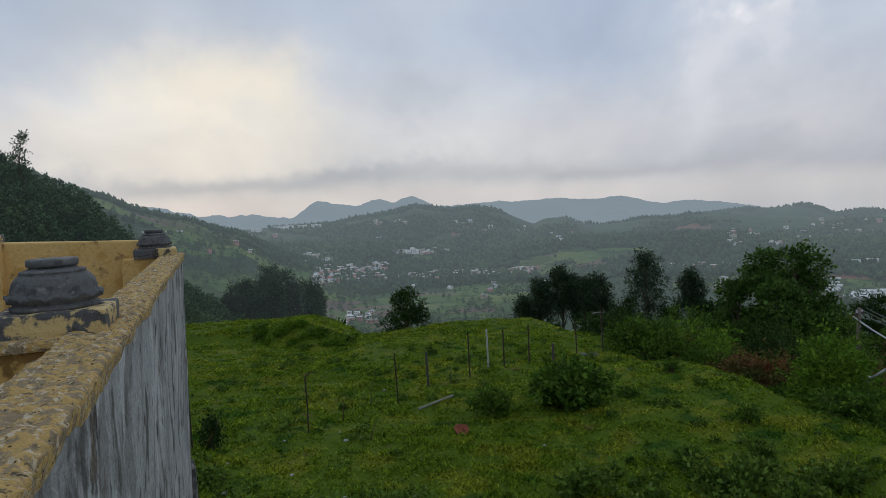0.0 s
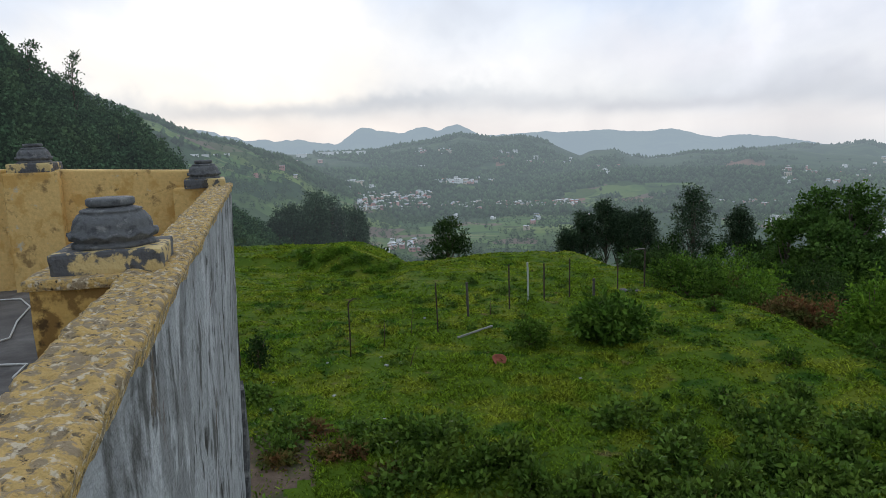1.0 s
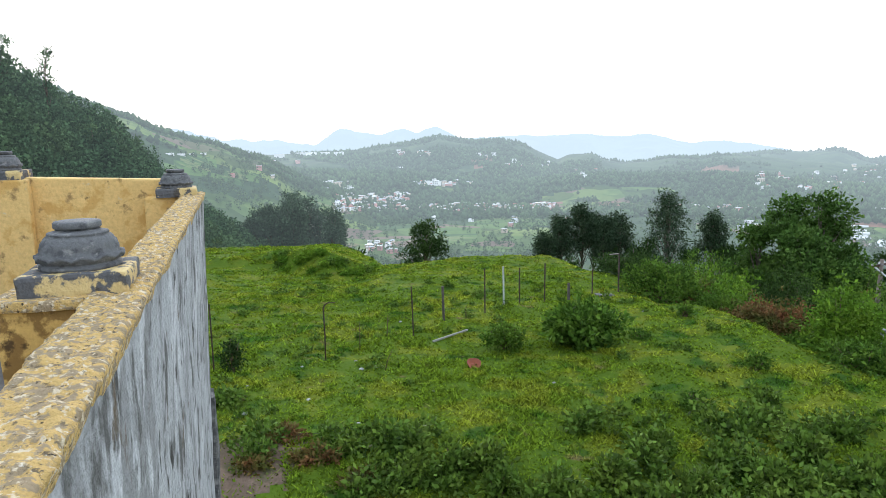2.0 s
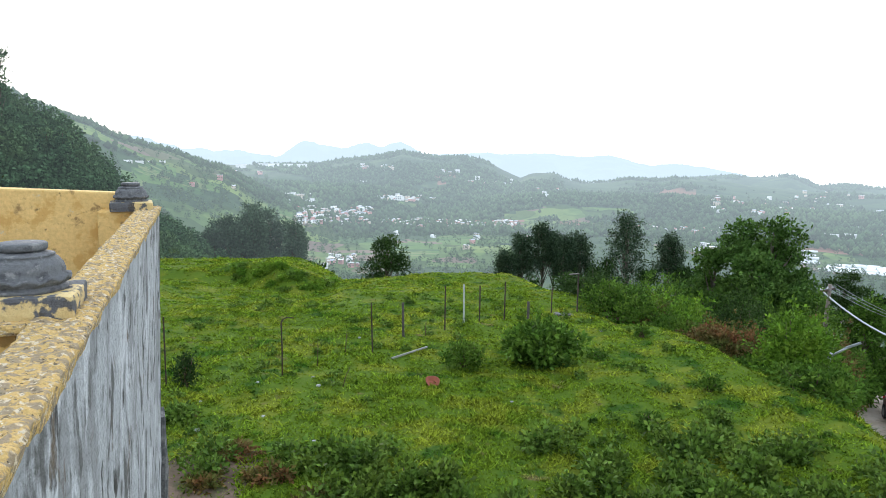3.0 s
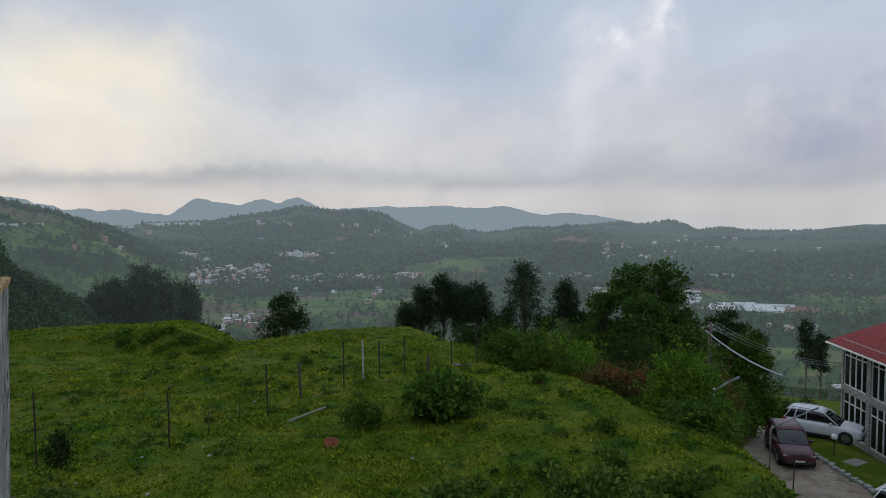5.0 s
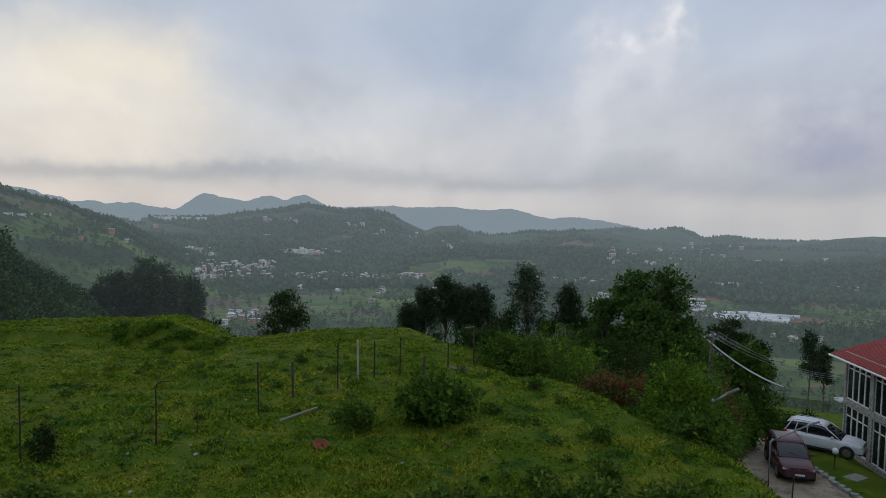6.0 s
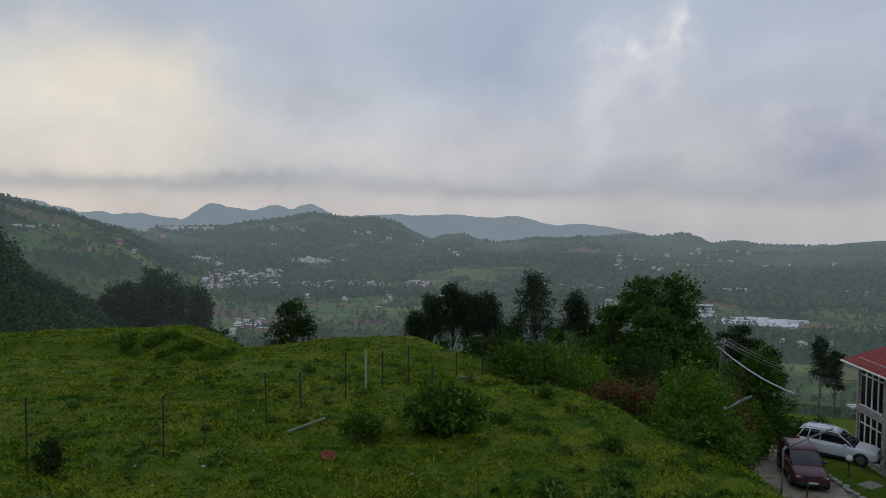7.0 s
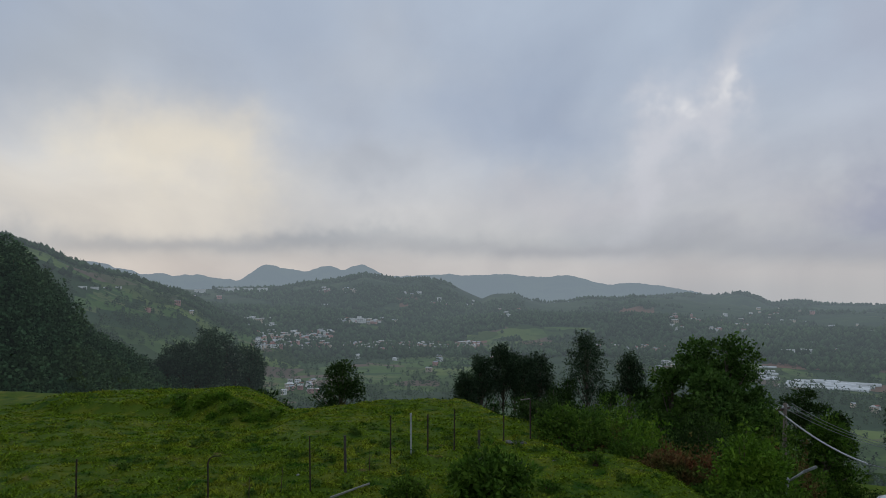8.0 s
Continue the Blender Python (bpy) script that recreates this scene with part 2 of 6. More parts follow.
def box(bm, lo, hi, bevel=0.0, m=None):
    """Adds a box between two corners, bevelled, turned by m."""
    lo, hi = Vector(lo), Vector(hi)
    got = bmesh.ops.create_cube(bm, size=1.0)["verts"]
    for v in got:
        v.co = Vector([lo[i] + (v.co[i] + 0.5) * (hi[i] - lo[i]) for i in range(3)])
    if bevel:
        es = {e for v in got for e in v.link_edges}
        got = bmesh.ops.bevel(bm, geom=list(es), offset=bevel, segments=2, affect="EDGES", profile=0.6)["verts"]
        got = list({v for v in got})
    if m is not None:
        fs = {f for v in got for f in v.link_faces}
        bmesh.ops.transform(bm, matrix=m, verts=list({v for f in fs for v in f.verts}))
    return bm


def tube(bm, pts, radii, sides=8):
    """A tapered tube through points."""
    rings = []
    pts = [Vector(p) for p in pts]
    for i, p in enumerate(pts):
        d = (pts[min(i + 1, len(pts) - 1)] - pts[max(i - 1, 0)]).normalized()
        q = d.to_track_quat("Z", "Y")
        r = radii[i] if isinstance(radii, (list, tuple)) else radii
        rings.append([bm.verts.new(p + q @ Vector((r * math.cos(2 * math.pi * k / sides), r * math.sin(2 * math.pi * k / sides), 0))) for k in range(sides)])
    for a, b in zip(rings, rings[1:]):
        for k in range(sides):
            f = bm.faces.new((a[k], a[(k + 1) % sides], b[(k + 1) % sides], b[k]))
            f.smooth = True
    bm.faces.new(list(reversed(rings[0])))
    bm.faces.new(rings[-1])
    return bm


def lathe(bm, profile, sides=32, wobble=None):
    """Turns (radius, height) pairs about z; wobble(angle, i) shifts heights."""
    rings = []
    for i, (r, z) in enumerate(profile):
        ring = []
        for k in range(sides):
            a = 2 * math.pi * k / sides
            dr, dz = wobble(a, i) if wobble else (0, 0)
            ring.append(bm.verts.new(((r + dr) * math.cos(a), (r + dr) * math.sin(a), z + dz)))
        rings.append(ring)
    for a, b in zip(rings, rings[1:]):
        for k in range(sides):
            f = bm.faces.new((a[k], a[(k + 1) % sides], b[(k + 1) % sides], b[k]))
            f.smooth = True
    bm.faces.new(list(reversed(rings[0])))
    bm.faces.new(rings[-1])
    return bm


def thing(name, label, category, group="", kind="", at=None):
    ob = new(name)
    if at is not None:
        ob.matrix_basis = at
    return tagged(ob, label, category, group, kind)


# ---------------------------------------------------------------- noise and terrain
def hash2(ix, iy, seed):
    n = (ix.astype(np.int64) * 374761393 + iy.astype(np.int64) * 668265263 + seed * 1442695041) & 0xFFFFFFFF
    n = ((n ^ (n >> 13)) * 1274126177) & 0xFFFFFFFF
    return ((n ^ (n >> 16)) & 0xFFFF) / 65535.0


def value_noise(x, y, seed=0):
    x, y = np.asarray(x, float), np.asarray(y, float)
    ix, iy = np.floor(x), np.floor(y)
    fx, fy = x - ix, y - iy
    fx, fy = fx * fx * (3 - 2 * fx), fy * fy * (3 - 2 * fy)
    a, b = hash2(ix, iy, seed), hash2(ix + 1, iy, seed)
    c, d = hash2(ix, iy + 1, seed), hash2(ix + 1, iy + 1, seed)
    return (a + (b - a) * fx) * (1 - fy) + (c + (d - c) * fx) * fy - 0.5


def fbm(x, y, octaves=4, seed=0):
    s, amp = 0, 1.0
    for o in range(octaves):
        s = s + amp * value_noise(np.asarray(x) * 2 ** o + 13.7 * o, np.asarray(y) * 2 ** o - 7.1 * o, seed + o)
        amp *= 0.5
    return s


def smooth(a, b, v):
    t = np.clip((v - a) / (b - a), 0, 1)
    return t * t * (3 - 2 * t)


# ridges of the far country: distance, depth of the front and the back slope, crest azimuths (degrees right of the meadow's axis) and crest elevations as seen from the terrace
RIDGES = [
    (1150, 420, 400, (-60, -40, -32, -29.6, -26.7, -25.3, -23, -21.3, -19.1, -17.6, -13.8, -9.7, -6), (14, 7, 3.5, 2.3, 1.25, 0.6, -0.1, -0.6, -1.4, -1.8, -3.9, -5.3, -7.4)),
    (1480, 330, 260, (-30, -20, -14, -10, -5, 0, 4, 8, 13, 18, 22, 26, 30, 36, 46), (-2.0, -2.4, -2.9, -3.1, -3.4, -4.3, -4.1, -3.6, -3.7, -3.5, -3.7, -4.2, -4.4, -4.1, -3.0)),
    (2050, 520, 300, (-30, -17.6, -13.7, -10, -8.3, -5.7, -3.5, -2.1, -0.3, 1.5, 3.3, 4.7, 6.2, 7, 8.9, 9.8, 11.2, 13.1, 14.9, 17, 18.5, 20.3, 24, 30, 46),
     (-1.6, -1.5, -1.45, -1.45, -1.1, -0.8, -0.32, -0.56, -0.75, -0.67, -0.95, -1.65, -2.3, -1.95, -1.85, -2.4, -2.65, -2.55, -2.2, -2.3, -2.05, -2.1, -2.5, -2.9, -2.8)),
    (2550, 450, 300, (8, 15, 17, 19.5, 22.3, 24.6, 26.2, 27.2, 28.2, 30, 32, 34.3, 36.4, 39.2, 44, 60), (-3.4, -3.0, -2.7, -2.05, -1.76, -1.85, -1.62, -1.95, -2.43, -2.17, -2.45, -2.4, -2.2, -1.82, -1.6, -1.0)),
]
EYE_Z = 6.3


# the knoll's eastern brink
EDGE_Y = (0, 12, 16, 20, 22.5, 24.2, 27, 33, 40)
EDGE_X = (9.0, 9.6, 9.4, 9.1, 8.1, 6.6, 6.2, 5.4, 2.0)
# crest of the wooded spur, by azimuth
SPUR_AZ = (-60, -42, -36, -34.4, -32.8, -31.4, -29.7, -28, -26.5, -25, -23.1, -20.4, -18.4, -14.2, -9, -5)
SPUR_Z = (75, 44, 28, 22, 16, 11, 6, 2, -6, -12, -20, -27, -33, -41, -62, -90)


def land(x, y):
    """Height of the ground."""
    x, y = np.asarray(x, float), np.asarray(y, float)
    r = np.hypot(x, y) + 1e-6
    # the meadow on its knoll
    field = 0.42 - 0.018 * (y - 17) * smooth(17, 26, y) - 0.25 * smooth(29, 33, y) - 0.25 * smooth(30, 36, y) * smooth(-4, -8, x)
    bank = ((x + 11.5) / 6.2) ** 2 + ((y - 37.2) / 3.4) ** 2 + 0.5 * fbm(x / 1.6, y / 1.6, 3, 15)
    field = field + 0.42 * (1 - smooth(0.6, 1.0, bank)) - 0.45 * np.exp(-((x + 4.9) / 2.3) ** 2 - ((y - 36) / 4.5) ** 2)
    # a hollow and the scrubby bank behind it
    side = smooth(-12.5, -9.5, x) * smooth(-3.4, -4.8, x)
    low = field + (-0.3 - field) * side * smooth(25.5, 31.0, y)
    foot = np.interp(x, [-12, -10, -8.2, -6.6, -5.3, -4.3], [35.0, 33.8, 32.1, 31.2, 31.2, 33.0]) + 0.5 * fbm(x / 1.3, y / 1.3, 2, 15)
    top = np.interp(x, [-11, -9.9, -8.6, -7.4, -6, -4.6], [0.6, 0.55, 0.7, 0.6, 0.15, -0.4]) - 0.13 * (y - 34)
    field = low + (top - low) * side * smooth(foot, foot + 1.9, y)
    field = field + 0.16 * fbm(x / 3.1, y / 3.1, 4, 3) + 0.10 * fbm(x / 0.8, y / 0.8, 3, 9) * smooth(0.0, 0.25, value_noise(x / 4, y / 4, 21) + 0.15)
    field = field - 0.25 * smooth(12, 9, y) * smooth(-5, 0, x)
    edge_x = np.interp(y, EDGE_Y, EDGE_X) + 0.35 * np.sin(y * 0.9)
    edge_y = 34.5 + 5.5 * smooth(0, -12, x) + 0.8 * np.sin(x * 0.5)
    ex, ey = np.maximum(x - edge_x, 0), np.maximum(y - edge_y, 0)
    lip = smooth(0, 8.0, ex) ** 0.85
    near = field * (1 - lip) - (6.3 + 1.1 * smooth(26.0, 29.0, x)) * lip + 0.12 * fbm(x / 2, y / 2, 3, 77) * lip - np.minimum(0.36 * ey * smooth(0, 5, ey), 22)
    # the valley and the ridges round it
    az = np.arctan2(x, y)
    deg0 = np.degrees(az)
    far = -116 + 9 * fbm(x / 260, y / 260, 4, 31) + 4 * fbm(x / 60, y / 60, 3, 37) - 22 * smooth(1500, 2200, r)
    folds = fbm(x / 170, y / 170, 4, 41)
    for d, front, back, cr_az, cr_el in RIDGES:
        crest = EYE_Z + d * np.tan(np.radians(np.interp(deg0, cr_az, cr_el))) + 4 * fbm(x / 45, y / 45, 2, 43)
        off = r - d
        fall = np.exp(-np.where(off < 0, (off / front) ** 2, (off / back) ** 2))
        fall = np.clip(fall * (1 + 0.75 * folds * (1 - fall)), 0, 1)
        far = np.maximum(far, -150 + (crest + 150) * fall)
    far = far - 60 * smooth(2900, 3400, r)
    deg = np.degrees(az)
    spur = np.interp(deg, SPUR_AZ, SPUR_Z) + 3 * fbm(x / 40, y / 40, 3, 61)
    away = np.abs(r - 255 - 30 * np.sin(deg * 0.15))
    spur = -130 + (spur + 130) * np.exp(-(away / 190) ** 2)
    far = np.where((deg > -100) & (deg < -4), np.maximum(far, spur), far)
    # from the knoll down to the valley
    west = smooth(-4, -12, np.degrees(az))
    t = smooth(80 - 28 * west, 330 - 120 * west, r) ** 0.8
    shelf = -7.4 - 6 * smooth(34, 90, r)
    base = np.minimum(near, np.where(r < 38, near, 99)) * (1 - smooth(52, 120, r)) + shelf * smooth(52, 120, r)
    return np.where(r < 52, near, base * (1 - t) + far * t)


def land_at(x, y):
    return float(land(np.array([x]), np.array([y]))[0])


def polar(az, r):
    return r * math.sin(radians(az)), r * math.cos(radians(az))


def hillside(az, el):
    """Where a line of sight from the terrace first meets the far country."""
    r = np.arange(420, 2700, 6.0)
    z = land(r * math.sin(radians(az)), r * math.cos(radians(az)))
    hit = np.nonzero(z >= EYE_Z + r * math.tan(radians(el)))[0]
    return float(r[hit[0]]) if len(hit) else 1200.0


def wooded(x, y, r):
    """How thickly the far slopes are grown with trees: over 0 is wood."""
    v = 1.25 * fbm(x / 200, y / 170, 4, 29) - 0.02
    v = v + 0.6 * np.exp(-((r - 1370) / 210) ** 2) - 0.12 * np.exp(-((r - 1010) / 160) ** 2)
    return v - 0.10 * smooth(1750, 1900, r) + 0.16 * smooth(2250, 2400, r)


# bare earth and bright terraces on the far slopes: azimuth, elevation, half widths, in degrees
SCARS = [(0.1, -2.4, 0.9, 0.34), (18.5, -3.25, 1.5, 0.42), (35.8, -6.6, 1.9, 0.4), (5.4, -5.9, 1.2, 0.28), (34.4, -8.0, 2.4, 0.24), (10.3, -5.8, 0.9, 0.22), (29.5, -6.9, 1.8, 0.25), (-0.3, -2.75, 0.5, 0.15)]
GREENS = [(2.5, -7.4, 3.4, 0.55), (-2.5, -8.2, 2.2, 0.6), (-6.5, -7.3, 2.2, 0.5), (-19.5, -3.2, 2.0, 0.5), (-23, -2.2, 2.0, 0.8), (20, -6.9, 2.2, 0.4), (-13.5, -5.2, 2.0, 0.6)]


def build_ground():
    az = np.concatenate([np.arange(-180, -50, 5.0), np.arange(-50, 50, 0.24), np.arange(50, 180, 5.0)])
    rr = [0.01, 0.4, 0.8, 1.2]
    while rr[-1] < 4950:
        rr.append(rr[-1] * 1.017 + 0.05)
    rr = np.array(rr)
    A, R = np.meshgrid(np.radians(az), rr)
    X, Y = R * np.sin(A), R * np.cos(A)
    Z = land(X, Y)
    n, k = len(rr), len(az)
    verts = np.stack([X, Y, Z], -1).reshape(-1, 3)
    i, j = np.meshgrid(np.arange(n - 1), np.arange(k), indexing="ij")
    j2 = (j + 1) % k
    faces = np.stack([i * k + j, i * k + j2, (i + 1) * k + j2, (i + 1) * k + j], -1).reshape(-1, 4)[:, ::-1]
    cen = verts[faces].mean(1)
    cr = np.hypot(cen[:, 0], cen[:, 1])
    soil = (np.abs(cen[:, 0] + 3.4 + 0.35 * (cen[:, 1] - 10)) < 1.05 + 1.4 * fbm(cen[:, 0], cen[:, 1], 3, 5)) & (cen[:, 1] < 12.3)
    index = np.where(cr < 75, 0, np.where(cr < 520, 2, np.where(cr < 1500, 3, 4)))
    index = np.where(soil & (cr < 30), 1, index)
    index = np.where((cr >= 75) & (cr < 130) & (np.degrees(np.arctan2(cen[:, 0], cen[:, 1])) > 33), 0, index)
    lane = (cen[:, 0] > 18.4) & (cen[:, 0] < 23.2 + 0.12 * (cen[:, 1] - 24) + 0.7 * fbm(cen[:, 0] / 0.7, cen[:, 1] / 0.7, 2, 63)) & (cen[:, 1] > 16) & (cen[:, 1] < 36)
    index = np.where(lane, 6, index)
    deg = np.degrees(np.arctan2(cen[:, 0], cen[:, 1]))
    index = np.where((cr > 640) & (wooded(cen[:, 0], cen[:, 1], cr) > 0), 8, index)
    lift = np.degrees(np.arctan2(cen[:, 2] - EYE_Z, cr))
    ragged = 0.9 * fbm(cen[:, 0] / 25, cen[:, 1] / 25, 2, 8)
    for spots, k in ((GREENS, 7), (SCARS, 5)):
        for a, e, wa, we in spots:
            index = np.where((cr > 560) & (((deg - a) / wa) ** 2 + ((lift - e) / we) ** 2 + ragged < 1), k, index)
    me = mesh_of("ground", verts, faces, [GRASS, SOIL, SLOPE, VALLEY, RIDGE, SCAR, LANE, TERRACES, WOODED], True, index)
    tagged(new("ground", me), "grassy knoll falling to a green valley of fields", "ground", kind="structure")


build_ground()

# crest of the far mountains: azimuth and elevation as seen from the terrace
CREST_AZ = (-60, -33, -24.7, -23, -22, -21.3, -20.4, -19.1, -18.4, -16.3, -14.9, -13.3, -12.3, -11.6, -10.8, -10.3, -9.1, -8.1, -7.2, -6.1, -5.2, -4.3, -3.5, -2.6, -1.7, 1.5, 3.4, 5.7, 8.4, 9.8, 11.7, 13.3, 14.9, 16.3, 18.1, 19.9, 21.4, 22.9, 27, 60)
CREST_EL = (1.6, 1.2, 0.68, 0.52, 0.08, 0.12, -0.34, -0.18, -0.4, -0.33, -0.68, -0.79, -0.1, 0.44, 0.5, 0.2, 0.14, -0.17, 0.22, 0.4, -0.05, 0.38, 0.48, 0.05, -0.5, -0.37, -0.29, -0.39, -0.22, -0.46, -0.51, -0.29, -0.8, -1.08, -0.91, -1.09, -1.32, -1.63, -2.4, -3.0)


def build_mountains():
    az = np.arange(-60, 60, 0.1)
    rr = np.arange(3400, 4700, 45.0)
    A, R = np.meshgrid(np.radians(az), rr)
    X, Y = R * np.sin(A), R * np.cos(A)
    el = np.interp(az, CREST_AZ, CREST_EL)
    soft_el = sum(np.roll(el, k) for k in range(-3, 4)) / 7
    crest = EYE_Z + 4200 * np.tan(np.radians(soft_el)) + 7 * fbm(az * 2.2, az * 0, 3, 58)
    fall = np.exp(-((R - 4200) / 430) ** 2)
    folds = fbm(X / 210, Y / 260, 5, 55)
    Z = -190 + (crest[None, :] + 190) * np.clip(fall * (1 + 0.9 * folds * (1 - fall)), 0, 1)
    n, k = X.shape
    verts = np.stack([X, Y, Z], -1).reshape(-1, 3)
    i, j = np.meshgrid(np.arange(n - 1), np.arange(k - 1), indexing="ij")
    faces = np.stack([i * k + j, i * k + j + 1, (i + 1) * k + j + 1, (i + 1) * k + j], -1).reshape(-1, 4)[:, ::-1]
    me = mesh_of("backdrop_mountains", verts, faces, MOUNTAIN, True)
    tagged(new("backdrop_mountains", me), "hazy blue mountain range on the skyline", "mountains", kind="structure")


build_mountains()

# ---------------------------------------------------------------- the terrace and its parapet
OCHRE = material("ochre_limewash", (0.66, 0.44, 0.165), 0.9, [(0.56, (0.55, 0.33, 0.10)), (0.63, (0.30, 0.19, 0.075)), (0.69, (0.13, 0.085, 0.04)), (0.68, (0.52, 0.46, 0.33))], 6.5, 45.0, 0.35, spec=0.2, soft=0.05)
COPE = material("weathered_coping", (0.63, 0.42, 0.155), 0.95, [(0.52, (0.37, 0.28, 0.17)), (0.59, (0.72, 0.60, 0.41)), (0.61, (0.20, 0.15, 0.09)), (0.66, (0.06, 0.046, 0.032)), (0.68, (0.80, 0.75, 0.63))], 40.0, 220.0, 1.0, 80.0, spec=0.1, soft=0.04)
WHITEWASH = material("streaked_whitewash", (0.37, 0.372, 0.368), 0.9, [(0.53, (0.25, 0.25, 0.245)), (0.585, (0.49, 0.492, 0.49)), (0.59, (0.12, 0.117, 0.11)), (0.625, (0.055, 0.052, 0.047)), (0.66, (0.13, 0.10, 0.07))], 3.8, 45.0, 0.8, spec=0.1, stretch=(1, 1, 0.55), soft=0.05)
GREYSTONE = material("grey_painted_cement", (0.125, 0.125, 0.122), 0.85, [(0.55, (0.07, 0.07, 0.07)), (0.63, (0.22, 0.215, 0.20))], 22.0, 110.0, 0.5, spec=0.35, soft=0.06)
MOULD = material("mould_stained_ochre", (0.55, 0.35, 0.11), 0.95, [(0.50, (0.24, 0.14, 0.045)), (0.62, (0.09, 0.055, 0.025))], 16.0, 60.0, 0.5, spec=0.15, soft=0.05)
PEDESTAL = material("flaking_pedestal_paint", (0.10, 0.10, 0.10), 0.85, [(0.51, (0.58, 0.43, 0.19)), (0.60, (0.07, 0.06, 0.05))], 11.0, 90.0, 0.6, spec=0.25, soft=0.025)
CEMENT = material("terrace_cement", (0.135, 0.12, 0.105), 0.9, [(0.52, (0.075, 0.066, 0.058)), (0.63, (0.22, 0.205, 0.185))], 2.0, 35.0, 0.4, spec=0.3)
RUBBLE = material("rough_plinth", (0.13, 0.125, 0.12), 0.95, [(0.5, (0.06, 0.06, 0.06)), (0.6, (0.25, 0.24, 0.23))], 9.0, 40.0, 1.0, 30.0, spec=0.2)

# the parapet runs along local y; local x is the way out over the meadow
WALL = pose(0, 0, 0, 0, 0, 19.4)
OUT, INN, TOP, END = 0.333, 0.212, 5.95, 4.65
# the outer face stands a little out of plumb
BATTER = 0.034
FOOT = BATTER * (TOP + 0.6)


def rough_sheet(corner, du, dv, nu, nv, bump, seed, scale):
    """A grid from a corner along two ways, pushed along its normal by noise."""
    corner, du, dv = np.array(corner, float), np.array(du, float), np.array(dv, float)
    nrm = np.cross(du, dv)
    nrm = nrm / np.linalg.norm(nrm)
    s, t = np.meshgrid(np.linspace(0, 1, nu), np.linspace(0, 1, nv), indexing="ij")
    a, b = s * np.linalg.norm(du) / scale, t * np.linalg.norm(dv) / scale
    h = bump * fbm(a, b, 4, seed)
    p = corner + s[..., None] * du + t[..., None] * dv + h[..., None] * nrm
    i, j = np.meshgrid(np.arange(nu - 1), np.arange(nv - 1), indexing="ij")
    f = np.stack([i * nv + j, (i + 1) * nv + j, (i + 1) * nv + j + 1, i * nv + j + 1], -1).reshape(-1, 4)
    return p.reshape(-1, 3), f


def sheets(name, parts, mat, parent, label=""):
    vs, fs, n = [], [], 0
    for v, f in parts:
        vs.append(v)
        fs.append(f + n)
        n += len(v)
    return part(name, mesh_of(name, np.concatenate(vs), np.concatenate(fs), mat, True), None, parent, label)


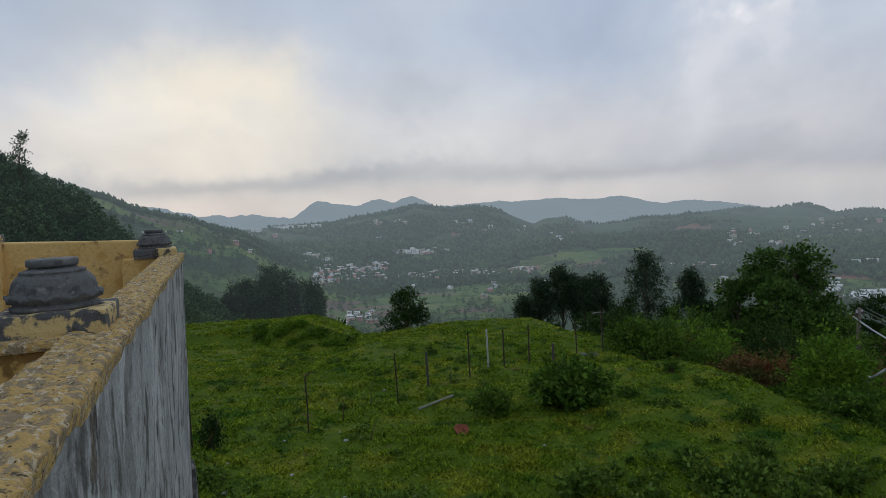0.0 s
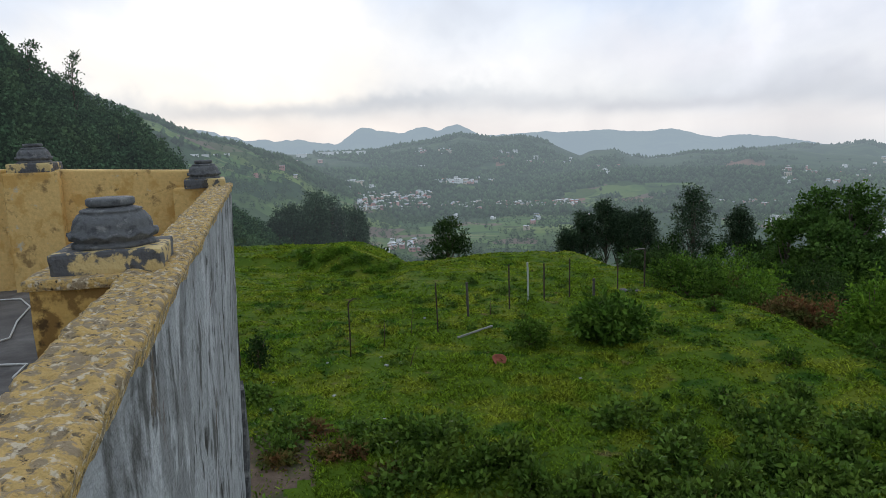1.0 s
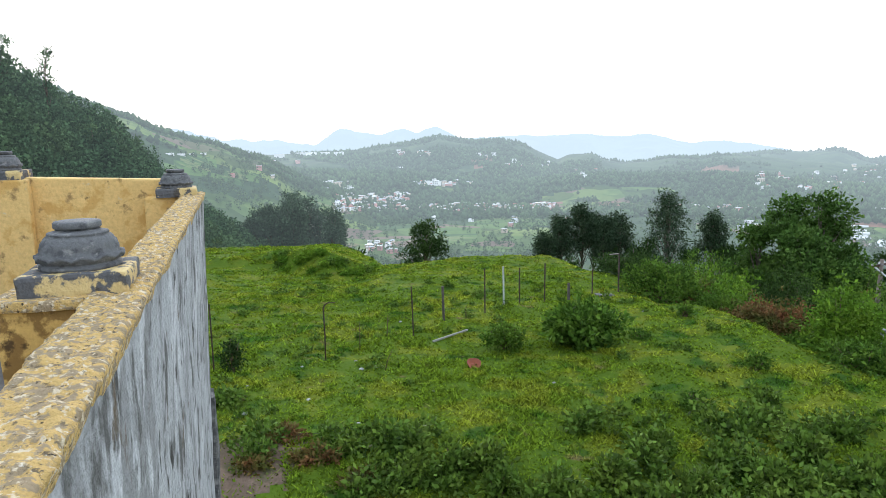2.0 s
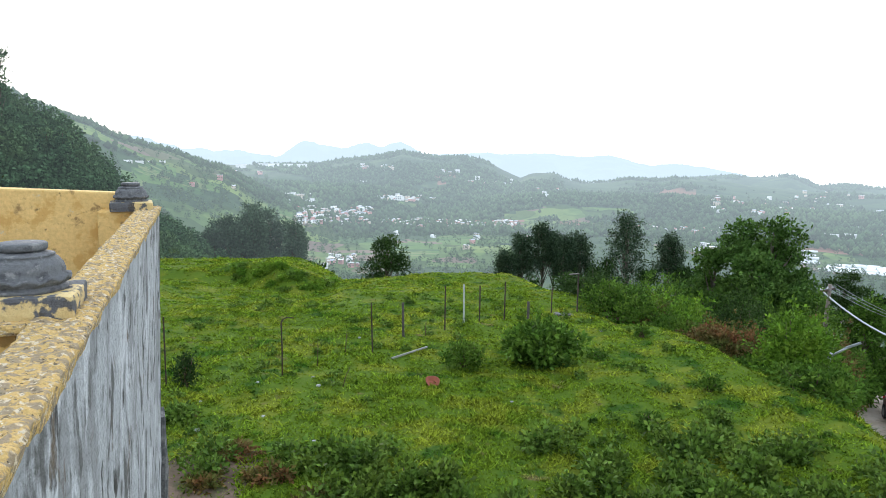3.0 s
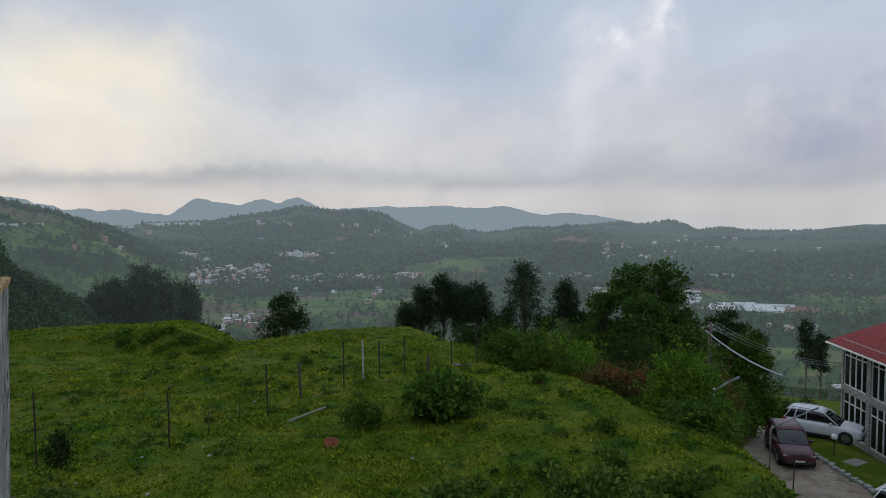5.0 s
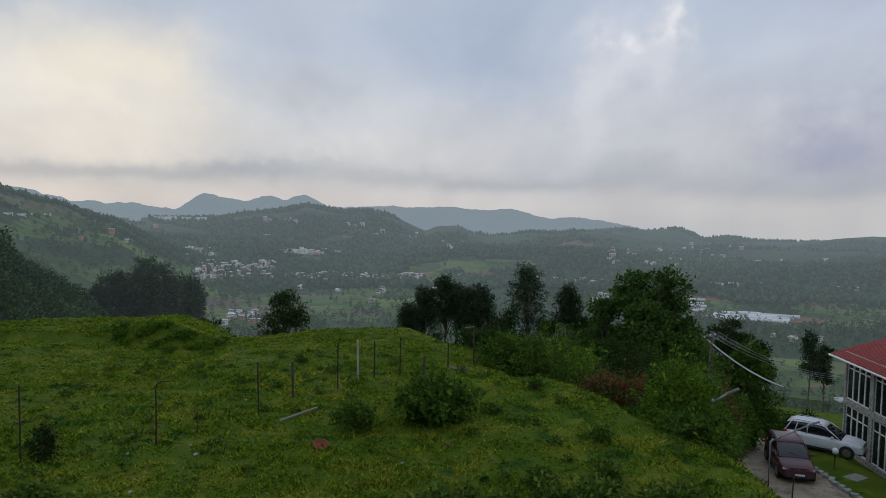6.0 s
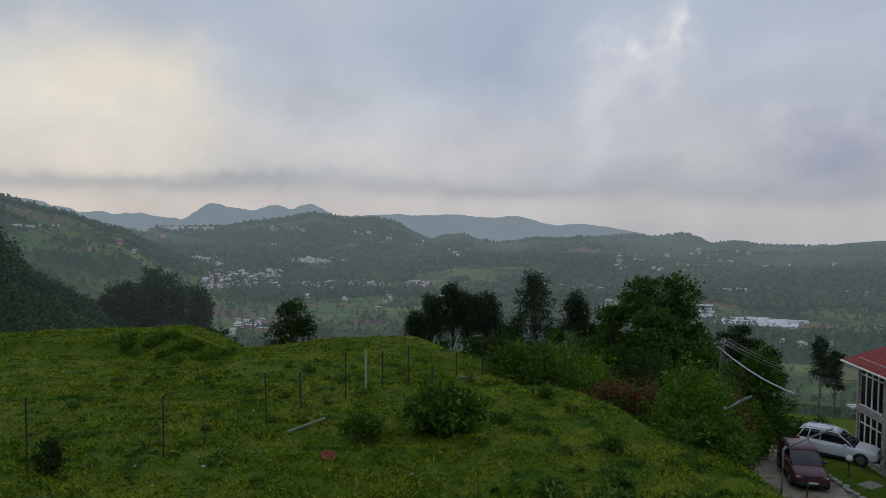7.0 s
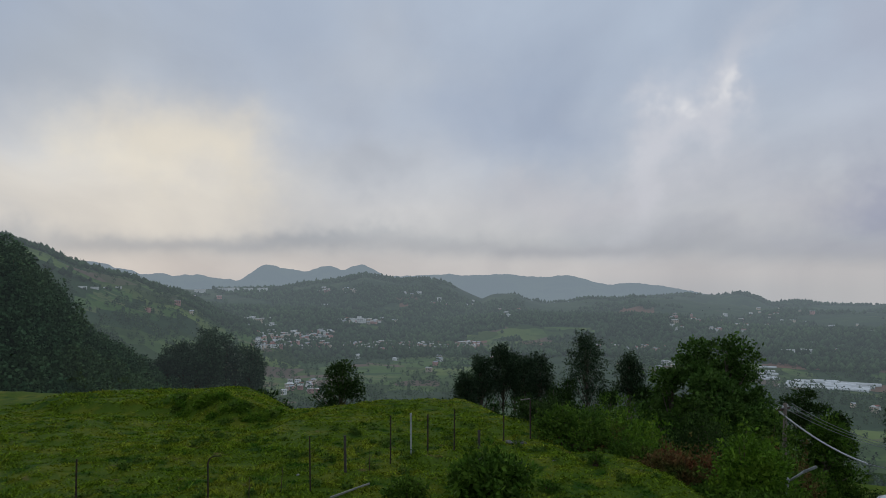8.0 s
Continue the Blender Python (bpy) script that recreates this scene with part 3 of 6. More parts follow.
def terrace():
    # outer wall with its coping
    bm = box(bmesh.new(), (INN, -3.2, -0.6), (OUT - 0.006, END - 0.006, TOP - 0.03))
    for v in bm.verts:
        v.co.x -= BATTER * (TOP - v.co.z)
    wall = part("wall_east", bm, WHITEWASH)
    wall.matrix_basis = WALL
    tagged(wall, "tall whitewashed wall with dark rain streaks", "wall", kind="structure")
    sheets("plaster", [rough_sheet((OUT - FOOT, -3.2, -0.6), (0, END + 3.2, 0), (FOOT, 0, TOP + 0.58), 130, 90, 0.012, 3, 0.25),
                       rough_sheet((OUT - FOOT, END, -0.6), (-0.17, 0, 0), (FOOT, 0, TOP + 0.58), 8, 60, 0.012, 4, 0.25)], WHITEWASH, wall)
    # coping with crumbled arrises
    nv, nu = 22, 1500
    u = np.linspace(-3.2, END + 0.01, nu)
    rows = []
    for k in range(nv):
        f = k / (nv - 1)
        rim = abs(2 * f - 1) ** 10
        x = INN - 0.012 + f * (OUT - INN + 0.024) + 0.010 * rim * fbm(u / 0.045, u * 0 + k * 0.6, 4, 71)
        a, b = 0.8 * u + 0.6 * x, 0.8 * x - 0.6 * u
        warp = fbm(a / 0.06, b / 0.06, 2, 75)
        z = TOP - 0.010 * rim + 0.011 * fbm(a / 0.030 + warp, b / 0.030 - warp, 3, 73) + 0.004 * fbm(b / 0.009 + 2 * warp, a / 0.009, 2, 76) + 0.003 * fbm(u / 0.3, u * 0 + f, 2, 74)
        rows.append(np.stack([x, u, z], -1))
    low_in = rows[0].copy()
    low_in[:, 2] = TOP - 0.075
    low_in[:, 0] = INN + 0.004
    low_out = rows[-1].copy()
    low_out[:, 2] = TOP - 0.05 + 0.02 * fbm(u / 0.08, u * 0, 3, 79)
    low_out[:, 0] = OUT + 0.001
    rows = [low_in] + rows + [low_out]
    g = np.stack(rows, 1)
    n2 = len(rows)
    i, j = np.meshgrid(np.arange(nu - 1), np.arange(n2 - 1), indexing="ij")
    f = np.stack([i * n2 + j, i * n2 + j + 1, (i + 1) * n2 + j + 1, (i + 1) * n2 + j], -1).reshape(-1, 4)[:, ::-1]
    part("coping", mesh_of("coping", g.reshape(-1, 3), f, COPE, True), None, wall, "crumbling ochre coping grown with lichen")
    # yellow inner face of that parapet
    sheets("inner_face", [rough_sheet((INN - 0.036, END - 0.2, 5.2), (0, -7.6, 0), (BATTER * (TOP - 5.24), 0, TOP - 5.24), 160, 22, 0.012, 6, 0.2)], OCHRE, wall, "peeling ochre inner face")
    # rough plinth beyond the corner
    bm = box(bmesh.new(), (0.08, END + 0.004, -0.6), (OUT + 0.03, END + 0.25, 4.42), 0.03)
    bmesh.ops.subdivide_edges(bm, edges=bm.edges[:], cuts=10, use_grid_fill=True)
    for v in bm.verts:
        v.co += 0.022 * noise.noise_vector(v.co * 6)
        v.co.x -= BATTER * (TOP - v.co.z)
    tagged(part("buttress", bm, RUBBLE, wall), "rough dark rubble buttress")

    # far parapet, ochre, a little higher
    bm = bmesh.new()
    box(bm, (-5.5, END - 0.155, 5.0), (0.20, END - 0.01, 6.05), 0.012)
    bmesh.ops.subdivide_edges(bm, edges=bm.edges[:], cuts=14, use_grid_fill=True)
    for v in bm.verts:
        if v.co.z > 5.6:
            v.co.z += 0.068 * min(1.0, max(0.0, (0.2 - v.co.x) / 1.5))
        v.co += 0.006 * noise.noise_vector(v.co * 7)
    far = part("wall_north", bm, OCHRE)
    far.matrix_basis = WALL
    tagged(far, "ochre parapet wall with peeling limewash", "wall", kind="structure")
    bm = box(bmesh.new(), (-1.02, END - 0.24, 5.0), (-0.70, END - 0.15, 6.085), 0.012)
    tagged(part("pier", bm, OCHRE, far), "ochre pier")
    bm = box(bmesh.new(), (-0.02, END - 0.31, 5.0), (INN + 0.004, END - 0.15, TOP - 0.004), 0.012)
    tagged(part("pier", bm, OCHRE, far), "ochre corner pier")
    # near pier
    bm = box(bmesh.new(), (0.0, 1.30, 5.0), (INN + 0.004, 1.64, TOP - 0.012), 0.014)
    bmesh.ops.subdivide_edges(bm, edges=bm.edges[:], cuts=8, use_grid_fill=True)
    for v in bm.verts:
        v.co += 0.006 * noise.noise_vector(v.co * 11)
    tagged(part("pier", bm, MOULD, wall), "mould-stained ochre pier")
    bm = box(bmesh.new(), (-0.012, 1.288, TOP - 0.03), (INN, 1.652, TOP - 0.002), 0.008)
    bmesh.ops.subdivide_edges(bm, edges=bm.edges[:], cuts=8, use_grid_fill=True)
    for v in bm.verts:
        v.co += 0.005 * noise.noise_vector(v.co * 14)
    tagged(part("pier_cap", bm, COPE, wall), "worn pier cap")
    floor = part("terrace_floor", box(bmesh.new(), (-5.5, -3.2, 5.0), (INN, END - 0.15, 5.33), 0.0), CEMENT)
    floor.matrix_basis = WALL
    tagged(floor, "grey cement terrace floor", "floor", kind="structure")
    # the house's other outer walls below
    body = part("wall_house", box(bmesh.new(), (-5.5, -3.2, -0.6), (INN - 0.26, END - 0.2, 4.99)), WHITEWASH)
    body.matrix_basis = WALL
    tagged(body, "whitewashed walls of the house under the terrace", "wall", kind="structure")


def finial(x, y, z, turn=0.0):
    top = thing("finial", "grey cement dome finial with scalloped rim on parapet", "finial", "parapet finials", at=WALL @ pose(x, y, z, 0, 0, turn) @ Matrix.Scale(0.88, 4))
    bm = box(bmesh.new(), (-0.146, -0.146, 0), (0.146, 0.146, 0.060), 0.012)
    bmesh.ops.subdivide_edges(bm, edges=bm.edges[:], cuts=6, use_grid_fill=True)
    for v in bm.verts:
        v.co += 0.006 * noise.noise_vector(v.co * 17 + Vector((x, y, 0)) * 3)
        if v.co.z < 0.01:
            v.co.z = -0.006
    part("pedestal", bm, PEDESTAL, top, "flaking grey and ochre pedestal")

    def scallop(a, i):
        return (0.0015 * math.sin(23 * a + i), 0.011 * abs(math.sin(6 * a)) - 0.006) if i in (5, 6, 7) else (0.0012 * math.sin(17 * a + 2 * i), 0)
    part("dome", lathe(bmesh.new(), [(0.104, 0.056), (0.113, 0.060), (0.114, 0.070), (0.1045, 0.074), (0.106, 0.079), (0.122, 0.090), (0.123, 0.099), (0.109, 0.102), (0.1085, 0.118), (0.103, 0.136), (0.092, 0.151), (0.082, 0.158), (0.085, 0.161), (0.082, 0.165), (0.066, 0.169), (0.056, 0.174)], 72, scallop), GREYSTONE, top)
    part("cap", lathe(bmesh.new(), [(0.056, 0.173), (0.063, 0.176), (0.066, 0.180), (0.066, 0.193), (0.062, 0.197), (0.03, 0.198)], 48), GREYSTONE, top, "flat round cap")
    return top


def floor_cord():
    pts = [(-2.9, 3.75), (-2.55, 3.55), (-2.25, 3.62), (-2.05, 3.42), (-1.9, 3.1), (-1.72, 2.8), (-1.8, 2.55), (-1.55, 2.4), (-1.36, 2.42), (-1.3, 2.25)]
    bm = tube(bmesh.new(), [(x, y, 5.338) for x, y in pts], 0.005, 6)
    tagged(part("cord", bm, CORD), "pale cord lying loose on the terrace floor", "cord")


CORD = material("pale_cord", (0.55, 0.53, 0.48), 0.8, None, 20, 120, 0.2)
terrace()
floor_cord()
finial(0.168, 1.46, TOP - 0.002, 0)
finial(0.175, 4.45, TOP - 0.002, 4)
finial(-0.86, END - 0.10, 6.09, -3)

# ---------------------------------------------------------------- plants
LEAF_BUSH = material("shrub_leaf", (0.062, 0.125, 0.016), 0.75, [(0.56, (0.105, 0.175, 0.022)), (0.62, (0.032, 0.07, 0.01))], 1.2, 8.0, 0, leaf=0.3, island=0.55, spec=0.08)
LEAF_NETTLE = material("nettle_leaf", (0.075, 0.135, 0.018), 0.7, [(0.54, (0.12, 0.18, 0.026)), (0.62, (0.04, 0.085, 0.012))], 1.6, 8.0, 0, leaf=0.25, island=0.6, spec=0.12)
LEAF_BRIGHT = material("bright_leaf", (0.085, 0.17, 0.016), 0.75, [(0.56, (0.14, 0.225, 0.022))], 0.9, 8.0, 0, leaf=0.35, island=0.5, spec=0.08)
LEAF_BROWN = material("russet_leaf", (0.125, 0.08, 0.03), 0.8, [(0.52, (0.07, 0.11, 0.022)), (0.60, (0.20, 0.075, 0.035))], 0.9, 8.0, 0, leaf=0.25, island=0.5, spec=0.06)
LEAF_DARK = material("dark_leaf", (0.028, 0.054, 0.014), 0.8, [(0.56, (0.045, 0.08, 0.018))], 0.6, 8.0, 0, leaf=0.2, island=0.45, spec=0.06)
LEAF_TREE = material("tree_leaf", (0.058, 0.115, 0.022), 0.8, [(0.55, (0.09, 0.155, 0.03)), (0.62, (0.03, 0.065, 0.014))], 0.7, 6.0, 0, leaf=0.25, island=0.5, spec=0.08)
LEAF_GUM = material("gum_leaf", (0.036, 0.062, 0.030), 0.75, [(0.56, (0.06, 0.09, 0.042))], 0.5, 6.0, 0, leaf=0.2, island=0.5, spec=0.12)
BARK = material("grey_bark", (0.16, 0.13, 0.105), 0.9, [(0.55, (0.09, 0.07, 0.055)), (0.62, (0.26, 0.23, 0.2))], 2.5, 20.0, 0.6, stretch=(1, 1, 0.3), spec=0.2)
TWIG = material("dry_twig", (0.10, 0.07, 0.045), 0.9, None, 6, 40, 0.2, spec=0.2)


def leaves(rng, pos, out, size, droop=0.25, wide=0.5):
    """One bent leaf at each place, pointing roughly along out."""
    n = len(pos)
    d = out + 0.8 * rng.normal(size=(n, 3))
    d[:, 2] -= droop
    d /= np.linalg.norm(d, axis=1, keepdims=True) + 1e-9
    s = np.cross(d, rng.normal(size=(n, 3)))
    s /= np.linalg.norm(s, axis=1, keepdims=True) + 1e-9
    k = np.cross(s, d)
    ln = (size * rng.uniform(0.6, 1.35, n))[:, None]
    a, c = pos, pos + ln * d - 0.12 * ln * k
    b, e = pos + 0.5 * ln * d + wide * 0.5 * ln * s, pos + 0.5 * ln * d - wide * 0.5 * ln * s
    v = np.stack([a, b, c, e], 1).reshape(-1, 3)
    f = np.arange(4 * n).reshape(n, 4)
    return v, f


def crown_points(rng, lobes, n, hollow=0.55, lumps=0.35, freq=2.2):
    """Places and outward ways over lobes (x, y, z, rx, ry, rz)."""
    lobes = np.array(lobes, float)
    wt = (lobes[:, 3] * lobes[:, 4] * lobes[:, 5]) ** 0.67
    pick = rng.choice(len(lobes), n, p=wt / wt.sum())
    d = rng.normal(size=(n, 3))
    d /= np.linalg.norm(d, axis=1, keepdims=True)
    L = lobes[pick]
    ph = pick * 3.7
    bump = 1 + lumps * fbm(d[:, 0] * freq + ph, d[:, 1] * freq + d[:, 2] * freq * 1.3 - ph, 3, 17)
    rad = (hollow + (1 - hollow) * rng.random(n) ** 0.5) * bump
    rad = np.where(rng.random(n) < 0.05, rad * 1.1, rad)
    pos = L[:, :3] + d * rad[:, None] * L[:, 3:6]
    return pos, d


def leafy(name, rng, lobes, n, size, mat, parent, label="", droop=0.25, wide=0.5, shoots=9, spread=1.1, **kw):
    """Foliage set in sprays of leaves, each round the end of a shoot."""
    pos, out = crown_points(rng, lobes, max(8, n // shoots), **kw)
    pos, out = np.repeat(pos, shoots, 0), np.repeat(out, shoots, 0)
    pos = pos + size * spread * rng.normal(size=pos.shape) * (0.5, 0.5, 0.38) + out * size * rng.uniform(-0.6, 0.6, (len(pos), 1))
    v, f = leaves(rng, pos, out + (0, 0, 0.35), size, droop, wide)
    return part(name, mesh_of(name, v, f, mat), None, parent, label)


def shrub(x, y, wide, high, mat, label, seed, n=2600, leaf=0.11, name="shrub", group="", lobes=7, sink=0.0):
    rng = np.random.default_rng(seed)
    z = land_at(x, y) - 0.03 - sink
    top = thing(name, label, "shrub", group, at=pose(x, y, z))
    L = []
    for k in range(lobes):
        a, q = k * 2.4 + rng.uniform(-0.4, 0.4), rng.uniform(0.15, 0.8)
        h = rng.uniform(0.40, 0.74) * (1.05 - 0.22 * q)
        L.append((q * wide / 2 * math.cos(a), q * wide / 2 * math.sin(a), high * h, wide * rng.uniform(0.15, 0.27), wide * rng.uniform(0.15, 0.27), high * rng.uniform(0.2, 0.32)))
    L.append((0, 0, high * 0.36, wide * 0.40, wide * 0.40, high * 0.34))
    bm = bmesh.new()
    for l in L:
        tube(bm, [(rng.uniform(-0.08, 0.08), rng.uniform(-0.08, 0.08), 0), (l[0] * 0.5, l[1] * 0.5, l[2] * 0.6), (l[0], l[1], l[2] + l[5] * 0.6)], [0.03, 0.02, 0.006], 5)
    part("branchwork", bm, TWIG, top)
    leafy("foliage", rng, L, int(1.35 * n), leaf, mat, top, lumps=0.75, hollow=0.5, freq=3.2)
    return top


def tree(x, y, high, lobes, mat, label, seed, n, leaf, name="tree", trunk=0.16, group="", base=None, hollow=0.5, droop=0.25, lumps=0.4, lean=(0, 0)):
    """lobes: (dx, dy, share of height, radius, half height) of each clump."""
    rng = np.random.default_rng(seed)
    z = (land_at(x, y) if base is None else base) - 0.1
    top = thing(name, label, "tree", group, at=pose(x, y, z))
    bm = bmesh.new()
    spine = [(lean[0] * t + 0.15 * math.sin(3 * t + seed), lean[1] * t + 0.12 * math.cos(4 * t + seed), high * 0.93 * t) for t in np.linspace(0, 1, 8)]
    tube(bm, spine, [trunk * (1 - 0.85 * t) + 0.01 for t in np.linspace(0, 1, 8)], 9)
    L = []
    for dx, dy, share, r, hh in lobes:
        c = Vector((dx + lean[0] * share, dy + lean[1] * share, high * share))
        L.append((*c, r, r * rng.uniform(0.85, 1.15), hh))
        t = max(0.12, share - 0.18)
        k = min(6, int(t * 7))
        a = Vector(spine[k]).lerp(Vector(spine[k + 1]), t * 7 - k)
        tube(bm, [a, a.lerp(c, 0.5) + Vector((0, 0, 0.06 * high * rng.uniform(-0.3, 0.6))), c], [trunk * 0.4, trunk * 0.25, trunk * 0.06], 6)
    part("trunk", bm, BARK, top)
    leafy("crown", rng, L, n, leaf, mat, top, hollow=hollow, droop=droop, lumps=lumps, spread=1.5)
    return top


def gum_lobes(seed, wide, n=13, low=0.35, taper=0.75):
    """Clumps of a tall gum: sparse, in tiers, narrowing upward."""
    rng = np.random.default_rng(seed)
    L = []
    for k in range(n):
        s = low + (0.95 - low) * (k + 0.5) / n
        q = wide / 2 * (1 - taper * ((s - low) / (1 - low)) ** 1.6) * rng.uniform(0.25, 0.85)
        a = k * 2.4 + rng.uniform(-0.5, 0.5)
        r = wide * rng.uniform(0.11, 0.19)
        L.append((q * math.cos(a), q * math.sin(a), s, r, r * rng.uniform(0.8, 1.3)))
    return L


def round_lobes(seed, wide, n=12, low=0.3, high=0.88, fat=0.26, flat=0.75):
    rng = np.random.default_rng(seed)
    L = []
    for k in range(n):
        s = high if k == 0 else low + (high - low) * rng.random()
        bulge = math.sqrt(max(0.03, 1 - ((s - low - 0.38 * (high - low)) / (0.63 * (high - low))) ** 2))
        q = wide / 2 * bulge * rng.uniform(0.3, 0.72)
        a = k * 2.4 + rng.uniform(-0.5, 0.5)
        r = wide * fat * rng.uniform(0.75, 1.15)
        L.append((q * math.cos(a), q * math.sin(a), s, r, r * flat))
    return L


def plants():
    # lone shrubs on the meadow
    shrub(3.5, 18.7, 2.05, 1.25, LEAF_BUSH, "dense rounded green shrub standing on the meadow", 11, 3400, 0.17, lobes=11)
    shrub(1.35, 18.25, 1.05, 0.85, LEAF_BUSH, "straggly low green shrub on the meadow", 12, 1500, 0.10)
    shrub(-5.6, 16.3, 0.5, 1.0, LEAF_DARK, "narrow upright weed bush beside a fence post", 13, 700, 0.09, lobes=5)
    shrub(7.5, 16.5, 0.55, 0.42, LEAF_BUSH, "small shrub tuft on the meadow", 14, 420, 0.09)
    shrub(5.3, 19.4, 0.6, 0.35, LEAF_BUSH, "small shrub tuft on the meadow", 15, 420, 0.08)
    shrub(7.2, 21.6, 0.45, 0.45, LEAF_BUSH, "small green shrub tuft on the brink", 16, 360, 0.08)
    shrub(5.3, 14.2, 0.6, 0.45, LEAF_BUSH, "small shrub tuft on the meadow", 17, 420, 0.09)
    for k, (x, y, w, h) in enumerate(((0.2, 11.0, 0.95, 0.75), (1.0, 10.5, 0.9, 0.65), (-0.6, 11.7, 0.7, 0.5), (2.0, 10.4, 0.9, 0.6), (2.9, 10.9, 0.7, 0.5), (4.4, 10.6, 0.8, 0.5), (5.6, 10.9, 0.9, 0.55), (-5.0, 14.2, 0.9, 0.4), (6.6, 11.8, 0.8, 0.5), (0.75, 11.2, 0.8, 0.6), (1.6, 10.2, 0.8, 0.5), (3.6, 10.2, 0.7, 0.45), (5.0, 11.6, 0.6, 0.4), (4.0, 12.2, 0.6, 0.35), (7.6, 12.6, 0.7, 0.45), (6.9, 14.4, 0.5, 0.3))):
        shrub(x, y, 0.78 * w, 0.9 * h, LEAF_NETTLE, "leafy nettle clump in the rough grass", 120 + k, 560, 0.125, "weed_clump", "nettle clumps", 5)
    for k, (x, y, w, h) in enumerate(((-2.3, 11.5, 0.9, 0.24), (-3.1, 12.3, 0.8, 0.22), (3.5, 9.9, 1.0, 0.28), (-1.4, 10.9, 0.7, 0.2), (-3.4, 11.2, 0.7, 0.2))):
        shrub(x, y, w, h, LEAF_BROWN, "dry brown bracken lying in the grass", 140 + k, 420, 0.10, "bracken_clump", "dry bracken", 5)
    pick = random.Random(77)
    for k in range(26):
        x = -9.7 + 5.2 * k / 25 + pick.uniform(-0.3, 0.3)
        y = float(np.interp(x, [-10, -8.2, -6.6, -5.3, -4.3], [33.9, 32.3, 31.4, 31.5, 33.2])) + pick.uniform(0.0, 1.3)
        shrub(x, y, pick.uniform(0.3, 0.8), pick.uniform(0.05, 0.13), pick.choice([LEAF_NETTLE, LEAF_BRIGHT, LEAF_BRIGHT]), "low scrub clinging to the meadow bank", 160 + k, 420, 0.12, "bank_scrub", "bank scrub", 5)
    # thicket along the brink
    T = "shrub thicket"
    spec = [(7.6, 26.6, 3.6, 2.26, LEAF_BUSH, 21), (10, 27.2, 3.6, 4.89, LEAF_BRIGHT, 22), (9.2, 24.6, 2.6, 2.59, LEAF_BUSH, 23), (11.4, 25.4, 3.2, 5.38, LEAF_BROWN, 24),
            (11.2, 23, 2.8, 3.32, LEAF_BROWN, 25), (13.6, 27, 3.6, 6.79, LEAF_BUSH, 26), (14.0, 24.4, 2.6, 5.7, LEAF_BROWN, 27), (12.4, 21.4, 2.6, 3.76, LEAF_BUSH, 28),
            (15.9, 26.8, 3.2, 6.30, LEAF_BROWN, 29), (10.7, 18.9, 2.4, 2.9, LEAF_BRIGHT, 30), (12.0, 20.9, 2.1, 3.4, LEAF_BRIGHT, 31), (10.3, 16.9, 2.3, max(0.9, 0.75 - land_at(10.3, 16.9)), LEAF_BUSH, 32), (12.6, 17.6, 1.3, 1.2, LEAF_BUSH, 39),
            (13.2, 22.6, 2.0, 4.6, LEAF_BUSH, 33), (7.2, 29.4, 3.2, 1.46, LEAF_DARK, 35), (10.5, 31, 4.2, 5.21, LEAF_BUSH, 36), (14.5, 31.5, 4.6, 7.00, LEAF_DARK, 37),
            (17.8, 29.8, 3, 6.20, LEAF_BUSH, 38), (18, 33, 4, 6.40, LEAF_BUSH, 40)]
    pick = random.Random(19)
    for k in range(20):
        y = 19.0 + 13.0 * k / 19
        x = float(np.interp(y, EDGE_Y, EDGE_X)) + pick.uniform(1.0, 3.2) + 0.12 * (y - 19)
        spec.append((x, y, pick.uniform(1.5, 2.4), pick.uniform(0.0, 0.75) - land_at(x, y), LEAF_BROWN if k in (4, 6, 7, 10, 11, 12, 15) else pick.choice([LEAF_BRIGHT, LEAF_BUSH, LEAF_BUSH]), 600 + k))
    words = {LEAF_BRIGHT.name: "dense bright green bush below the meadow's brink", LEAF_BUSH.name: "tangled green bush in the thicket", LEAF_BROWN.name: "russet and green bush in the thicket", LEAF_DARK.name: "dark green bush in the thicket"}
    for x, y, w, h, m, seed in spec:
        shrub(x, y, w, h, m, words[m.name], seed, int(2000 + 1100 * w * h / 3), 0.135 if m is LEAF_BRIGHT else 0.125, group=T, lobes=12)
    # trees on the slope beyond
    for az, r, topz, w, seed, n in ((24.4, 49, 2.0, 6.6, 51, 15000), (26.6, 50, 2.2, 7.4, 52, 18000), (28.4, 46, -0.4, 5.2, 53, 9000), (22.4, 48, 0.5, 5.0, 55, 9000), (25.5, 46, 0.4, 6.0, 56, 9000)):
        x, y = polar(az, r)
        tree(x, y, topz - land_at(x, y), round_lobes(seed, w, 38, 0.25, 0.95, 0.125), LEAF_TREE, "tall leafy tree with a bushy crown beyond the thicket", seed, n, 0.26, trunk=0.2, group="leafy trees beyond the thicket")
    tree(*polar(-4.0, 58), -0.7 - land_at(*polar(-4.0, 58)), round_lobes(54, 5.3, 34, 0.2, 0.93, 0.15), LEAF_DARK, "dense dark round tree behind the crest", 54, 12000, 0.2, trunk=0.18)
    G = "gum trees beyond the thicket"
    for az, r, topz, w, seed, n in ((6.9, 92, -4.1, 3.8, 61, 12), (8.6, 94, -2.9, 3.8, 62, 14), (10.4, 92, -4.6, 3.6, 63, 12), (11.5, 95, -4.2, 4.2, 64, 13), (15.4, 92, -0.9, 6.0, 65, 20), (18.7, 94, -3.7, 3.9, 66, 13), (5.7, 90, -6.2, 3.4, 68, 10), (9.5, 97, -4.4, 3.4, 69, 12)):
        x, y = polar(az, r)
        b = land_at(x, y)
